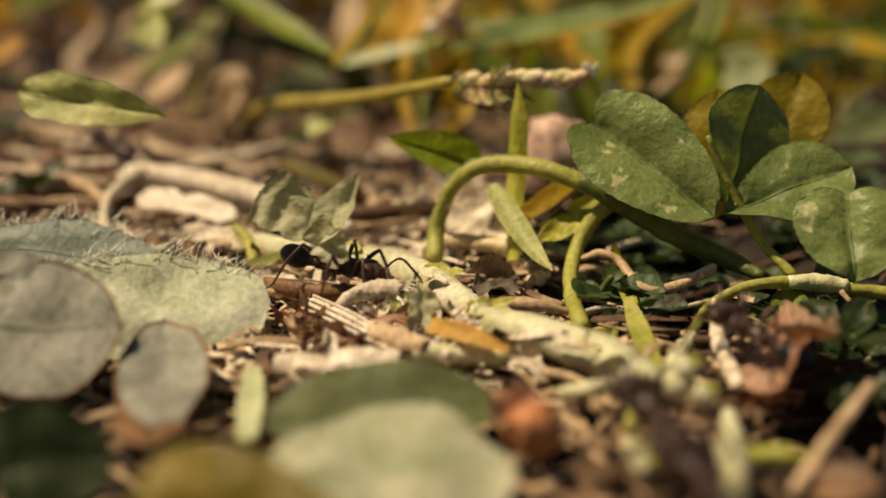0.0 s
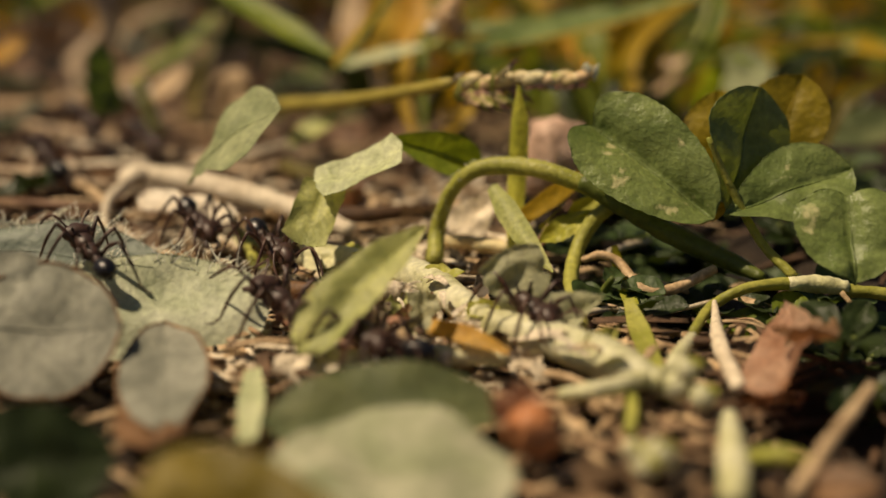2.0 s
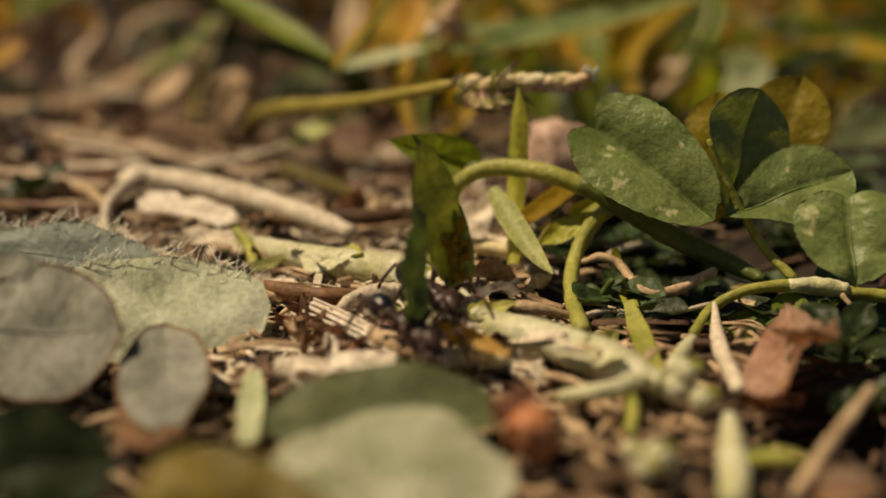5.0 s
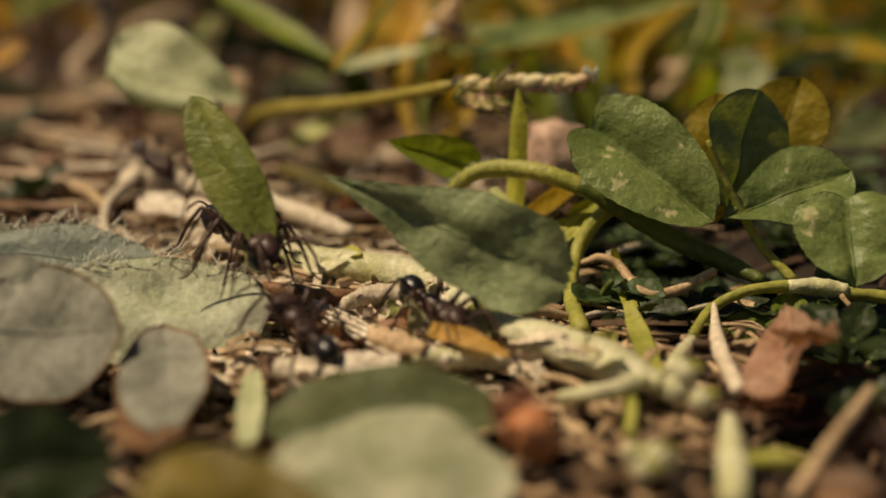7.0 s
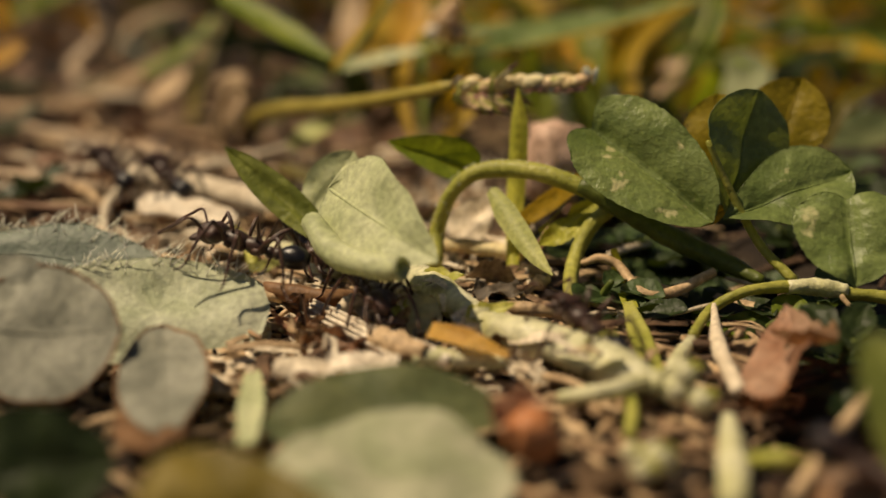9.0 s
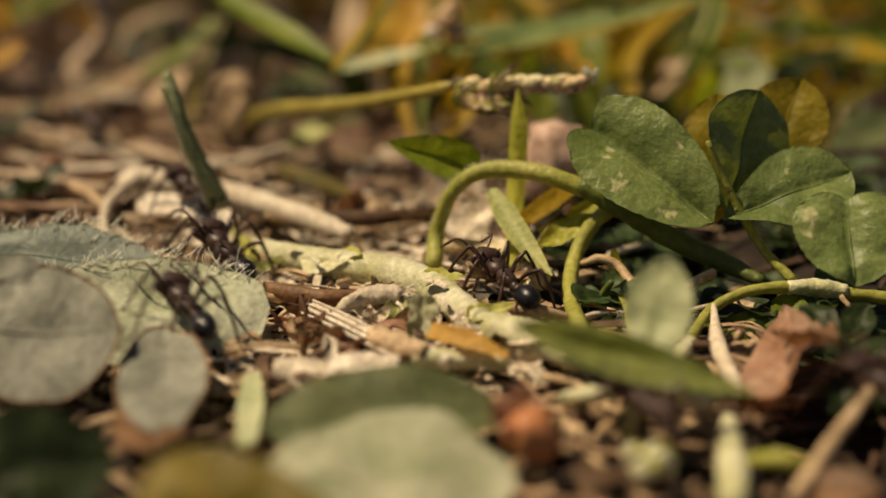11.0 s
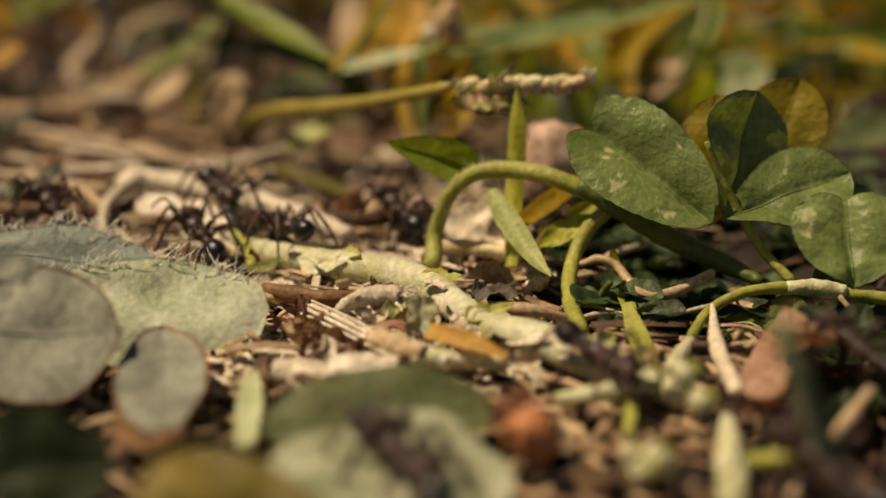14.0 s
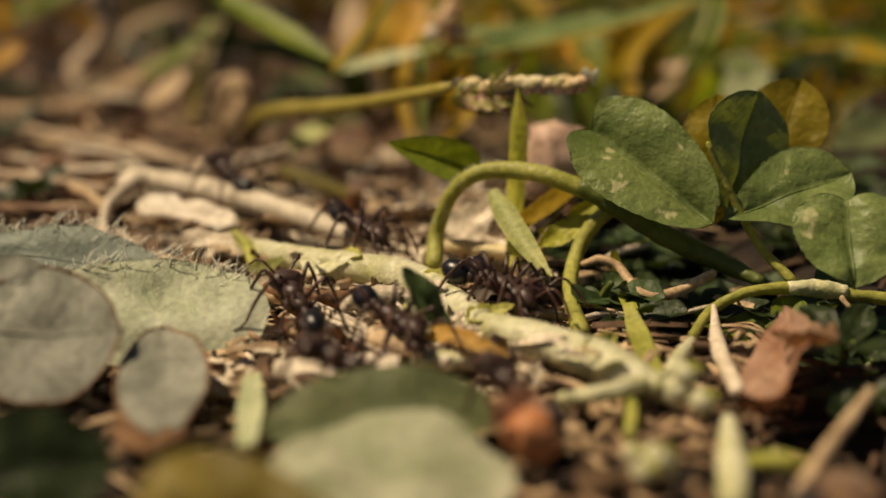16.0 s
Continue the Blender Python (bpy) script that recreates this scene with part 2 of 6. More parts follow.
def outline(kind, u):
    """Half width of a leaf of length 1 and width 1, from base to tip."""
    if kind == "oval":
        return 0.5 * math.sin(math.pi * min(max(u, 0), 1)) ** 0.55
    if kind == "clover":
        return 0.5 * math.sin(math.pi * u ** 1.5) ** 0.6
    if kind == "heart":
        return 0.5 * math.sin(math.pi * 0.80 * u ** 0.95) ** 0.52
    if kind == "broad":
        return 0.5 * math.sin(math.pi * u ** 0.95) ** 0.33
    if kind == "wedge":
        return 0.5 * math.sin(math.pi * u ** 1.75) ** 0.72
    if kind == "lance":
        return 0.5 * math.sin(math.pi * u ** 0.8) ** 1.0
    if kind == "drop":
        return 0.5 * math.sin(math.pi * u ** 0.62) ** 0.75
    if kind == "cut":
        return 0.5 * min(1, u * 9 + 0.35) * (1 - 0.30 * u) * min(1, (1 - u) * 6 + 0.45)
    if kind == "spear":
        return 0.5 * min(1, (u * 1.7) ** 1.1) * min(1, (1 - u) * 5 + 0.4)
    if kind == "strip":
        return 0.5 * min(1, u * 12 + 0.5) * min(1, (1 - u) * 12 + 0.5)
    return 0.5


def leaf(length, width, kind="oval", fold=0.1, cup=0.0, curl=0.0, wave=0.3, thick=0.16, seed=0, notch=0.0, ragged=0.0, veins=0.05,
         n=22, m=13, lift=0.0, serrate=0.0):
    """A leaf blade along x, its face towards z, centred on the middle of its length. fold: a keel along the midrib;
    cup: both sides rise; lift: one side rises; curl: degrees of bend along the length."""
    verts, faces = [], []
    for i in range(n):
        u = i / (n - 1)
        half = max(outline(kind, u), 0.012) * width
        for k in range(m):
            v = -1 + 2 * k / (m - 1)
            w = half * (1 + ragged * noise.noise(Vector((u * 7, v * 1.5 + 9, seed))) + serrate * math.sin(u * 75) * abs(v) ** 6)
            y = v * w
            x = (u - 0.5) * length
            if notch:
                x -= notch * length * max(0, 1 - abs(v) * 1.7) * max(0, (u - 0.72) / 0.28) ** 2
            if kind == "heart":
                x -= length * (0.13 * (1 - abs(v)) ** 1.4 + 0.16 * abs(v) ** 3) * max(0, (u - 0.5) / 0.5) ** 2
            if ragged:
                x += ragged * 0.25 * length * noise.noise(Vector((v * 3, u + 5, seed))) * (2 * u - 1) ** 2
            z = abs(y) * fold + cup * y * y / max(width, 0.1) * 2 + lift * max(0, y) ** 2 / max(width, 0.1) * 2
            z += wave * noise.noise(Vector((x * 2.0 / length * 2, y / width * 3, seed * 1.7)))
            z -= veins * 2.2 * math.exp(-(v * 7) ** 2)
            z += veins * 0.45 * math.cos(2 * math.pi * (u * 8 - abs(v) * 1.8) + 3 * noise.noise(Vector((u * 4, v * 3, seed)))) * min(1, abs(v) * 4) * (0.5 + noise.noise(Vector((u * 3, v * 2, seed + 9))))
            if abs(curl) > 0.5:
                r = length / radians(curl)
                a = x / r
                x, z = math.sin(a) * (r - z), r - math.cos(a) * (r - z)
            verts.append(Vector((x, y, z)))
    for i in range(n - 1):
        for k in range(m - 1):
            b = i * m + k
            faces.append((b, b + m, b + m + 1, b + 1))
    if n < 14:
        return verts, faces
    # the edge is a thin roll, as thick as the blade
    loop = [i * m for i in range(0, n)] + [(n - 1) * m + k for k in range(1, m)] + [i * m + m - 1 for i in range(n - 2, -1, -1)] + [k for k in range(m - 2, 0, -1)]
    rim = [verts[i] for i in loop]
    rim = [p for i, p in enumerate(rim) if (p - rim[i - 1]).length > 0.03]
    count = len(rim)
    first = len(verts)
    for i, p in enumerate(rim):
        way = (rim[(i + 1) % count] - rim[i - 1]).normalized()
        up = Vector((0, 0, 1))
        up = (up - way * up.dot(way)).normalized()
        out = way.cross(up)
        for c in range(4):
            b = math.pi * (0.25 + c / 2)
            verts.append(p + (up * math.sin(b) + out * math.cos(b)) * thick * 0.16)
    for i in range(count):
        for c in range(4):
            d, e = first + i * 4, first + (i + 1) % count * 4
            faces.append((d + c, d + (c + 1) % 4, e + (c + 1) % 4, e + c))
    return verts, faces


def lump(size, rough=0.2, seed=0, rings=10, sides=14, freq=1.4, crease=0.0):
    """An uneven rounded body, its centre at the origin."""
    verts, faces = [], []
    sx, sy, sz = size
    for i in range(rings + 1):
        a = math.pi * i / rings
        for k in range(sides):
            b = 2 * math.pi * k / sides
            d = Vector((math.cos(a), math.sin(a) * math.cos(b), math.sin(a) * math.sin(b)))
            r = 1 + rough * noise.noise(d * freq + Vector((seed * 2.3, 0, 0))) + crease * abs(noise.noise(d * freq * 2.2 + Vector((0, seed, 4))))
            verts.append(Vector((d.x * sx, d.y * sy, d.z * sz)) * r)
    for i in range(rings):
        for k in range(sides):
            j = (k + 1) % sides
            faces.append((i * sides + k, i * sides + j, (i + 1) * sides + j, (i + 1) * sides + k))
    return verts, faces


def moved(shape, m):
    return [m @ v for v in shape[0]], shape[1]


def joined(*shapes):
    verts, faces = [], []
    for v, f in shapes:
        k = len(verts)
        verts += v
        faces += [tuple(i + k for i in g) for g in f]
    return verts, faces


def mesh(name, shape, mat):
    """A mesh in metres from a shape in millimetres."""
    data = bpy.data.meshes.new(name)
    data.from_pydata([tuple(c * MM for c in v) for v in shape[0]], [], shape[1])
    bm = bmesh.new()
    bm.from_mesh(data)
    bmesh.ops.remove_doubles(bm, verts=bm.verts, dist=2e-7)
    bmesh.ops.recalc_face_normals(bm, faces=bm.faces)
    bm.to_mesh(data)
    bm.free()
    data.materials.append(mat)
    data.shade_smooth()
    return data


def part(name, shape, mat, parent=None, label=""):
    ob = new(name, shape if isinstance(shape, bpy.types.Mesh) else mesh(name, shape, mat))
    if parent:
        ob.parent = parent
    return tagged(ob, label)


def thing(name, shape, mat, label, category, group="", kind="", at=None):
    """A top-level mesh. at: its pose in millimetres; else the shape is moved so that its origin is its first point."""
    if at is None:
        o = sum((Vector(v) for v in shape[0]), Vector()) / len(shape[0])
        at = Matrix.Translation(o)
        shape = ([Vector(v) - o for v in shape[0]], shape[1])
    ob = part(name, shape, mat)
    at = at.copy()
    at.translation *= MM
    ob.matrix_basis = at
    return tagged(ob, label, category, group, kind)


def lay(a, b, up):
    """The pose of a leaf whose base is at a and tip at b, with its face turned to up."""
    a, b, up = Vector(a), Vector(b), Vector(up)
    x = (b - a).normalized()
    z = (up - x * up.dot(x)).normalized()
    y = z.cross(x)
    return Matrix.Translation((a + b) / 2) @ Matrix((x, y, z)).transposed().to_4x4()


def placed_leaf(name, a, b, up, width, mat, label, category="leaf", rib=True, group="", rim=None, **form):
    length = (Vector(b) - Vector(a)).length
    ob = thing(name, leaf(length, width, **form), mat, label, category, group, at=lay(a, b, up))
    if rib:
        add_rib(ob, length, width, mat, **form)
    if rim:
        add_rim(ob, length, width, rim, **form)
    return ob


def rib_line(verts, n, m, width):
    """A raised midrib along the middle of a blade's points, thinner towards the tip."""
    line = [verts[i * m + m // 2] + Vector((0, 0, 0.02)) for i in range(0, n - 2)]
    return tube(line, [width * 0.012 + 0.05, 0.02], n, 6, 0.02)


def add_rib(ob, length, width, mat, **form):
    n, m = form.get("n", 22), form.get("m", 13)
    part("midrib", rib_line(leaf(length, width, **form)[0], n, m, width), mat, ob)


def add_rim(ob, length, width, mat, **form):
    """The dried, darker edge of a withered leaf."""
    n, m = form.get("n", 22), form.get("m", 13)
    v = leaf(length, width, **form)[0]
    loop = [i * m for i in range(n)] + [i * m + m - 1 for i in range(n - 1, -1, -1)] + [0]
    part("rim", tube([v[i] + Vector((0, 0, 0.03)) for i in loop], [0.09, 0.11, 0.08, 0.1, 0.09], 90, 5, 0.2), mat, ob, "thin reddish brown dried edge")


def add_hairs(ob, length, width, count, seed, form, rim=0.16):
    """Short pale hairs standing on a leaf, thickest along its far rim."""
    rng = random.Random(seed)
    n, m = form.get("n", 22), form.get("m", 13)
    verts = leaf(length, width, **form)[0]
    hairs = []
    for i in range(count):
        k = m - 1 - int(abs(rng.gauss(0, 1)) * rim * 4)
        v = verts[rng.randrange(2, n - 1) * m + max(k, 0)]
        d = Vector((rng.uniform(-0.6, 0.6), rng.uniform(0.0, 0.8), rng.uniform(0.1, 0.5))) * rng.uniform(0.9, 2.0)
        v = v + Vector((rng.uniform(-0.4, 0.4), 0, 0))
        hairs.append(tube([v, v + d * 0.55, v + d + Vector((0.2, 0.1, -0.1))], [0.034, 0.03, 0.014], 4, 4, 0))
    part("hairs", joined(*hairs), HAIR, ob, "fine white hairs")


# ---- ground: one sheet to the horizon, finely uneven where the camera looks ----
# hollows added to the soil only so that these gaps fall into shadow
PITS = [(*(-12.0, 84.4, 0.0)[:2], 3.5, 2.0), (*(12.7, 109.5, 0.0)[:2], 3.0, 3.5), (*(15.2, 100.1, 0.0)[:2], 2.5, 3.0), (*(24.2, 94.3, 0.0)[:2], 3.5, 3.5), (*(20.4, 114.0, 0.0)[:2], 3.0, 5.0), (*(20.5, 78.5, 0.0)[:2], 3.0, 4.5), (*(16.9, 77.8, 0.0)[:2], 1.8, 2.0)]


def rise(x, y):
    """Height of the soil in millimetres."""
    h = 1.3 * noise.noise(Vector((x * 0.05, y * 0.05, 3))) + 0.7 * noise.noise(Vector((x * 0.17, y * 0.17, 7))) + 0.35 * noise.noise(Vector((x * 0.6, y * 0.6, 1)))
    for px, py, deep, wide in PITS:
        h -= deep * math.exp(-((x - px) ** 2 + (y - py) ** 2) / wide ** 2)
    far = max(0.0, math.hypot(x, y - 120) - 200)
    return h - 0.9 + 14 * min(far / 1500, 1) * noise.noise(Vector((x * 0.002, y * 0.002, 5)))


def ground_sheet():
    near = np.arange(-75, 95, 1.0)
    deep = np.arange(30, 330, 1.25)
    steps = np.array([3, 8, 20, 50, 120, 300, 800, 2500, 8000, 25000, 60000.0])
    xs = np.concatenate([near[0] - steps[::-1], near, near[-1] + steps])
    ys = np.concatenate([deep[0] - steps[::-1], deep, deep[-1] + steps])
    verts = [(x * MM, y * MM, rise(x, y) * MM) for y in ys for x in xs]
    w = len(xs)
    faces = [(j * w + i, j * w + i + 1, (j + 1) * w + i + 1, (j + 1) * w + i) for j in range(len(ys) - 1) for i in range(w - 1)]
    data = bpy.data.meshes.new("ground")
    data.from_pydata(verts, [], faces)
    data.materials.append(SOIL)
    data.shade_smooth()
    return tagged(new("ground", data), "bare brown soil between litter and grass", "ground", kind="structure")


ground_sheet()
TRAIL = Vector((0.50, -0.866, 0))


def off_trail(x, y):
    """Distance in millimetres from the middle of the ants' trail."""
    return abs((x + 5) * TRAIL.y - (y - 108) * TRAIL.x)


# ---- litter: countless crumbs, straws and flakes ----
def crumbs(name, count, mat, label, region, size, seed, kind):
    rng = random.Random(seed)
    shapes = []
    for i in range(count):
        x0, x1, y0, y1 = region
        y = y0 + (y1 - y0) * rng.random() ** 1.3
        x = rng.uniform(x0, x1) * (0.45 + 0.55 * y / y1)
        # pale litter left out under the clover, in place of its shade
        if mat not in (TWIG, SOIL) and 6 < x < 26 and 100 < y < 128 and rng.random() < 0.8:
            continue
        z = rise(x, y) + rng.uniform(0.1, 0.7)
        a, l = rng.uniform(0, 6.3), rng.uniform(*size)
        d = Vector((math.cos(a), math.sin(a), rng.uniform(-0.12, 0.2))) * l / 2
        c = Vector((x, y, z))
        if kind == "straw":
            bend = Vector((-d.y, d.x, 0)) * rng.uniform(-0.25, 0.25) + Vector((0, 0, rng.uniform(0, 0.3)))
            if rng.random() < 0.5:
                shapes.append(tube([c - d, c + bend, c + d], [rng.uniform(0.08, 0.28)] * 2, 5, 5, 0.1, i))
            else:
                shapes.append(ribbon([c - d, c + bend, c + d], [rng.uniform(0.2, 0.62), rng.uniform(0.2, 0.55)], 0.1, (rng.uniform(-.6, .6), rng.uniform(-.6, .2), 1), 0.2, 5, i, 0.4))
        elif kind == "crumb":
            s = rng.uniform(*size)
            shapes.append(moved(lump((s, s * 0.8, s * 0.6), 0.5, i, 4, 6), Matrix.Translation(c) @ Euler((a, a * 2, a * 3)).to_matrix().to_4x4()))
        else:
            t = Matrix.Translation(c) @ Euler((rng.uniform(-.7, .7), rng.uniform(-.7, .7), a)).to_matrix().to_4x4()
            shapes.append(moved(leaf(l, l * rng.uniform(0.4, 0.8), rng.choice(["cut", "oval", "drop"]), rng.uniform(-.2, .4), 0.2, rng.uniform(-60, 60), 0.3, 0.1, i, 0, 0.5, 0.03, 6, 5), t))
    return tagged(part(name, joined(*shapes), mat), label, "litter", kind="stuff")


crumbs("dry_straw_litter", 520, STRAW, "bleached and tan broken straw over the soil", (-45, 16, 62, 165), (2, 9), 1, "straw")
crumbs("brown_stem_litter", 460, LITTER, "brown broken stems over the soil", (-45, 18, 60, 185), (2, 8), 2, "straw")
# dark stems in place of pale litter: painted shade under the clover
crumbs("dark_stem_litter", 420, TWIG, "broken stems under the clover, dark brown to stand in for shade", (6, 60, 60, 260), (2, 8), 8, "straw")
crumbs("dead_leaf_litter", 320, LITTER, "crumbled brown dead leaf over the soil", (-45, 22, 60, 190), (1.5, 4.5), 3, "flake")
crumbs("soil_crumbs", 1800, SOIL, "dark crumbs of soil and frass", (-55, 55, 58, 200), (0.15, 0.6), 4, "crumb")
crumbs("bleached_straw_litter", 420, STRAW_PALE, "bleached straw and chaff along the trail", (-30, 4, 100, 150), (1.2, 7), 5, "straw")
crumbs("bleached_chaff", 300, STRAW_PALE, "cream chaff along the trail", (-24, 10, 86, 150), (0.8, 2.6), 6, "flake")
crumbs("fine_chaff", 700, STRAW, "fine tan fibres on the ground", (-22, 24, 78, 130), (0.8, 3.2), 7, "straw")

# dark stems that stand in for shadow gaps at the back
crumbs("dark_far_litter", 620, TWIG, "broken stems at the back of the clearing, dark brown for shadow gaps", (-70, -4, 122, 215), (2, 9), 10, "straw")
crumbs("umber_far_litter", 260, UMBER, "reddish brown dead leaf at the back of the clearing", (-70, -4, 122, 215), (2, 6), 11, "flake")
crumbs("tan_near_litter", 150, LITTER, "brown broken straw in front of the clover", (4, 19, 60, 92), (1.5, 5), 12, "straw")
crumbs("cream_fibres", 440, STRAW_PALE, "cream shredded fibres beside the trail", (-20, 3, 86, 108), (0.8, 3.0), 9, "straw")

# single straws that lie loose on top
loose = random.Random(17)
for i in range(84):
    x, y = loose.uniform(-20, 20), loose.uniform(84, 128)
    a, l = loose.gauss(-0.7, 0.9), loose.uniform(2.5, 7)
    c = Vector((x, y, max(rise(x, y), -0.6) + loose.uniform(0.5, 1.1)))
    d = Vector((math.cos(a), math.sin(a), loose.uniform(-0.1, 0.16))) * l / 2
    bow = Vector((-d.y, d.x, 0)) * loose.uniform(-0.15, 0.15) + Vector((0, 0, loose.uniform(0, 0.25)))
    w = loose.uniform(0.25, 0.72)
    mat, word = loose.choice(((STRAW, "tan"), (STRAW, "tan"), (STRAW_PALE, "bleached"), (LITTER, "brown"), (TWIG, "dark brown")))
    if i % 3:
        ob = thing("straw", ribbon([c - d, c + bow, c + d], [w, w * 1.1, w * 0.8], 0.14, (loose.uniform(-.4, .4), -0.3, 1), 0.2, 8, i, 0.35), mat, word + " broken straw lying on the litter", "straw", "loose straws")
    else:
        ob = thing("straw", tube([c - d, c + bow, c + d], [w * 0.35, w * 0.4, w * 0.3], 8, 7, 0.1, i, i % 2 == 0), mat, word + " round straw lying on the litter", "straw", "loose straws")

for i in range(60):
    x, y = loose.gauss(-7, 7), loose.uniform(88, 125)
    l = loose.uniform(1.2, 3.6)
    if x < -7 and y < 107:
        x += 12
    m = Matrix.Translation((x, y, max(rise(x, y), -0.6) + loose.uniform(0.4, 1.1))) @ Euler((loose.uniform(-1, 1), loose.uniform(-1, 1), loose.uniform(0, 6.3))).to_matrix().to_4x4()
    mat, word = loose.choice(((STRAW, "tan"), (STRAW_PALE, "cream"), (STRAW_PALE, "cream"), (LITTER, "brown")))
    thing("husk", leaf(l, l * loose.uniform(0.4, 0.9), loose.choice(("cut", "drop", "strip")), loose.uniform(0, 0.6), 0.3, loose.uniform(-140, 140), 0.5, 0.09, i, 0, 0.6, 0.04, 12, 7), mat, word + " curled papery husk on the litter", "husk", "loose husks", at=m)

for i in range(30):
    x, y = loose.uniform(-14, 1), loose.uniform(90, 106)
    if x < -8 and y < 99:
        x += 9
    l = loose.uniform(2.0, 4.2)
    m = Matrix.Translation((x, y, max(rise(x, y), -0.6) + loose.uniform(0.7, 1.3))) @ Euler((loose.uniform(-0.8, 0.8), loose.uniform(-0.5, 0.5), loose.uniform(0, 6.3))).to_matrix().to_4x4()
    mat, word = loose.choice(((STRAW, "tan"), (STRAW_PALE, "cream"), (STRAW_PALE, "cream"), (RUST, "pinkish")))
    thing("shaving", leaf(l, loose.uniform(0.35, 0.9), "strip", 0.3, 0.2, loose.choice((-1, 1)) * loose.uniform(90, 260), 0.2, 0.08, i + 300, 0, 0.3, 0.03, 16, 5), mat, word + " curled shaving of dry stem on the litter", "shaving", "curled shavings", at=m)

# ---- the clover plant ----
clover = tagged(new("clover_plant"), "green clover plant with arching stem, spotted leaves", "plant")
clover.location = Vector((-0.5, 109.5, 0.0)) * MM


def clover_part(name, shape, mat, label="", parent=None):
    o = Vector((-0.5, 109.5, 0.0))
    return part(name, ([Vector(v) - o for v in shape[0]], shape[1]), mat, parent or clover, label)


def leaflet(a, b, up, width, mat, label="", **form):
    length = (Vector(b) - Vector(a)).length
    form = {"kind": "clover", "n": 30, "m": 21, "serrate": 0.012, **form}
    ob = clover_part("leaflet", moved(leaf(length, width, **form), lay(a, b, up)), mat, label)
    rib = moved(rib_line(leaf(length, width, **form)[0], form["n"], form["m"], width), lay(a, b, up))
    clover_part("midrib", rib, mat, "", ob)
    return ob


clover_part("petiole", tube([(-0.6, 107.7, 0.5), (-0.4, 109.5, 2.4), (0.5, 109.0, 5.1), (2.1, 108.5, 6.7), (4.3, 108.0, 7.15), (6.8, 107.0, 7.0), (9.7, 106.0, 6.1)],
                            [0.62, 0.55, 0.5, 0.55, 0.62, 0.6, 0.6], 40, 12, 0.03), STEM, "pale green arching stem")
# the arching stem goes on here; the leaflet's shade is in its darker green
clover_part("stem", tube([(9.1, 106.0, 6.5), (12.0, 105.0, 4.9), (15.3, 104.0, 3.2), (18.5, 103.0, 1.9), (20.4, 101.5, 1.2)], [0.6, 0.66, 0.74, 0.62, 0.35], 30, 12, 0.04), STEM_DARK, "length of stem under the leaflet, dark green for its shade")
clover_part("petiole", tube([(11.2, 106.0, 5.0), (9.8, 106.0, 3.7), (8.7, 105.0, 1.8), (8.1, 101.0, 0.5), (8.2, 93.3, 0.5)], [0.5, 0.55, 0.5, 0.5, 0.55], 26, 10, 0.03), STEM)
clover_part("petiole", tube([(16.8, 103.0, 10.0), (18.3, 103.0, 6.9), (20.3, 102.5, 3.4), (22.3, 101.0, 1.4)], [0.18, 0.25, 0.3, 0.34], 24, 10, 0.03), STEM)
clover_part("runner", tube([(14.7, 92.6, 0.5), (16.5, 97.5, 0.5), (18.8, 98.5, 1.4), (21.8, 99.5, 1.4), (25.2, 100.0, 0.9), (29.0, 99.7, 0.5)], [0.3, 0.34, 0.34, 0.4, 0.42, 0.4], 30, 10, 0.1), STEM)
clover_part("sheath", tube([(21.6, 99.4, 1.42), (23.4, 99.8, 1.3), (25.4, 100.0, 0.95)], [0.42, 0.58, 0.5], 14, 10, 0.12, 7), RUNNER, "pale papery sheath round the runner")
clover_part("root", tube([(25.0, 99.6, 0.8), (25.8, 98.6, -0.2), (26.2, 97.0, -1.4)], [0.2, 0.14, 0.08], 10, 7, 0.1), STRAW, "thin brown root")
leaflet((17.2, 102.0, 5.0), (8.6, 106.5, 11.1), (-0.16, -0.78, 0.6), 7.0, CLOVER, "broad green folded leaflet with pale spots", kind="heart", fold=0.8, cup=-0.45, wave=0.35, seed=3, veins=0.13)
leaflet((18.5, 104.0, 4.8), (20.6, 107.0, 12.6), (0.55, -0.78, 0.28), 7.2, CLOVER, "dark green leaflet in shade", fold=0.06, wave=0.4, seed=5, veins=0.10)
leaflet((17.9, 102.0, 5.4), (26.5, 105.0, 7.7), (0.2, -0.62, 0.75), 5.9, CLOVER, "green leaflet with a pale sheen", fold=0.1, wave=0.5, seed=8, veins=0.10)
leaflet((19.4, 109.0, 4.3), (18.6, 111.0, 11.7), (-0.35, -0.9, 0.25), 5.4, CLOVER_OLD, "yellowing leaflet", wave=0.4, seed=11)
leaflet((21.7, 109.5, 5.6), (24.4, 111.5, 12.7), (-0.2, -0.95, 0.25), 5.6, CLOVER_OLD, "yellowing leaflet with brown specks", wave=0.4, seed=12)
leaflet((24.7, 95.0, 2.8), (24.7, 99.0, 7.9), (-0.05, -0.75, 0.65), 7.0, CLOVER, "heart-shaped green leaflet", kind="heart", fold=0.5, cup=-0.35, wave=0.5, seed=15, veins=0.11)

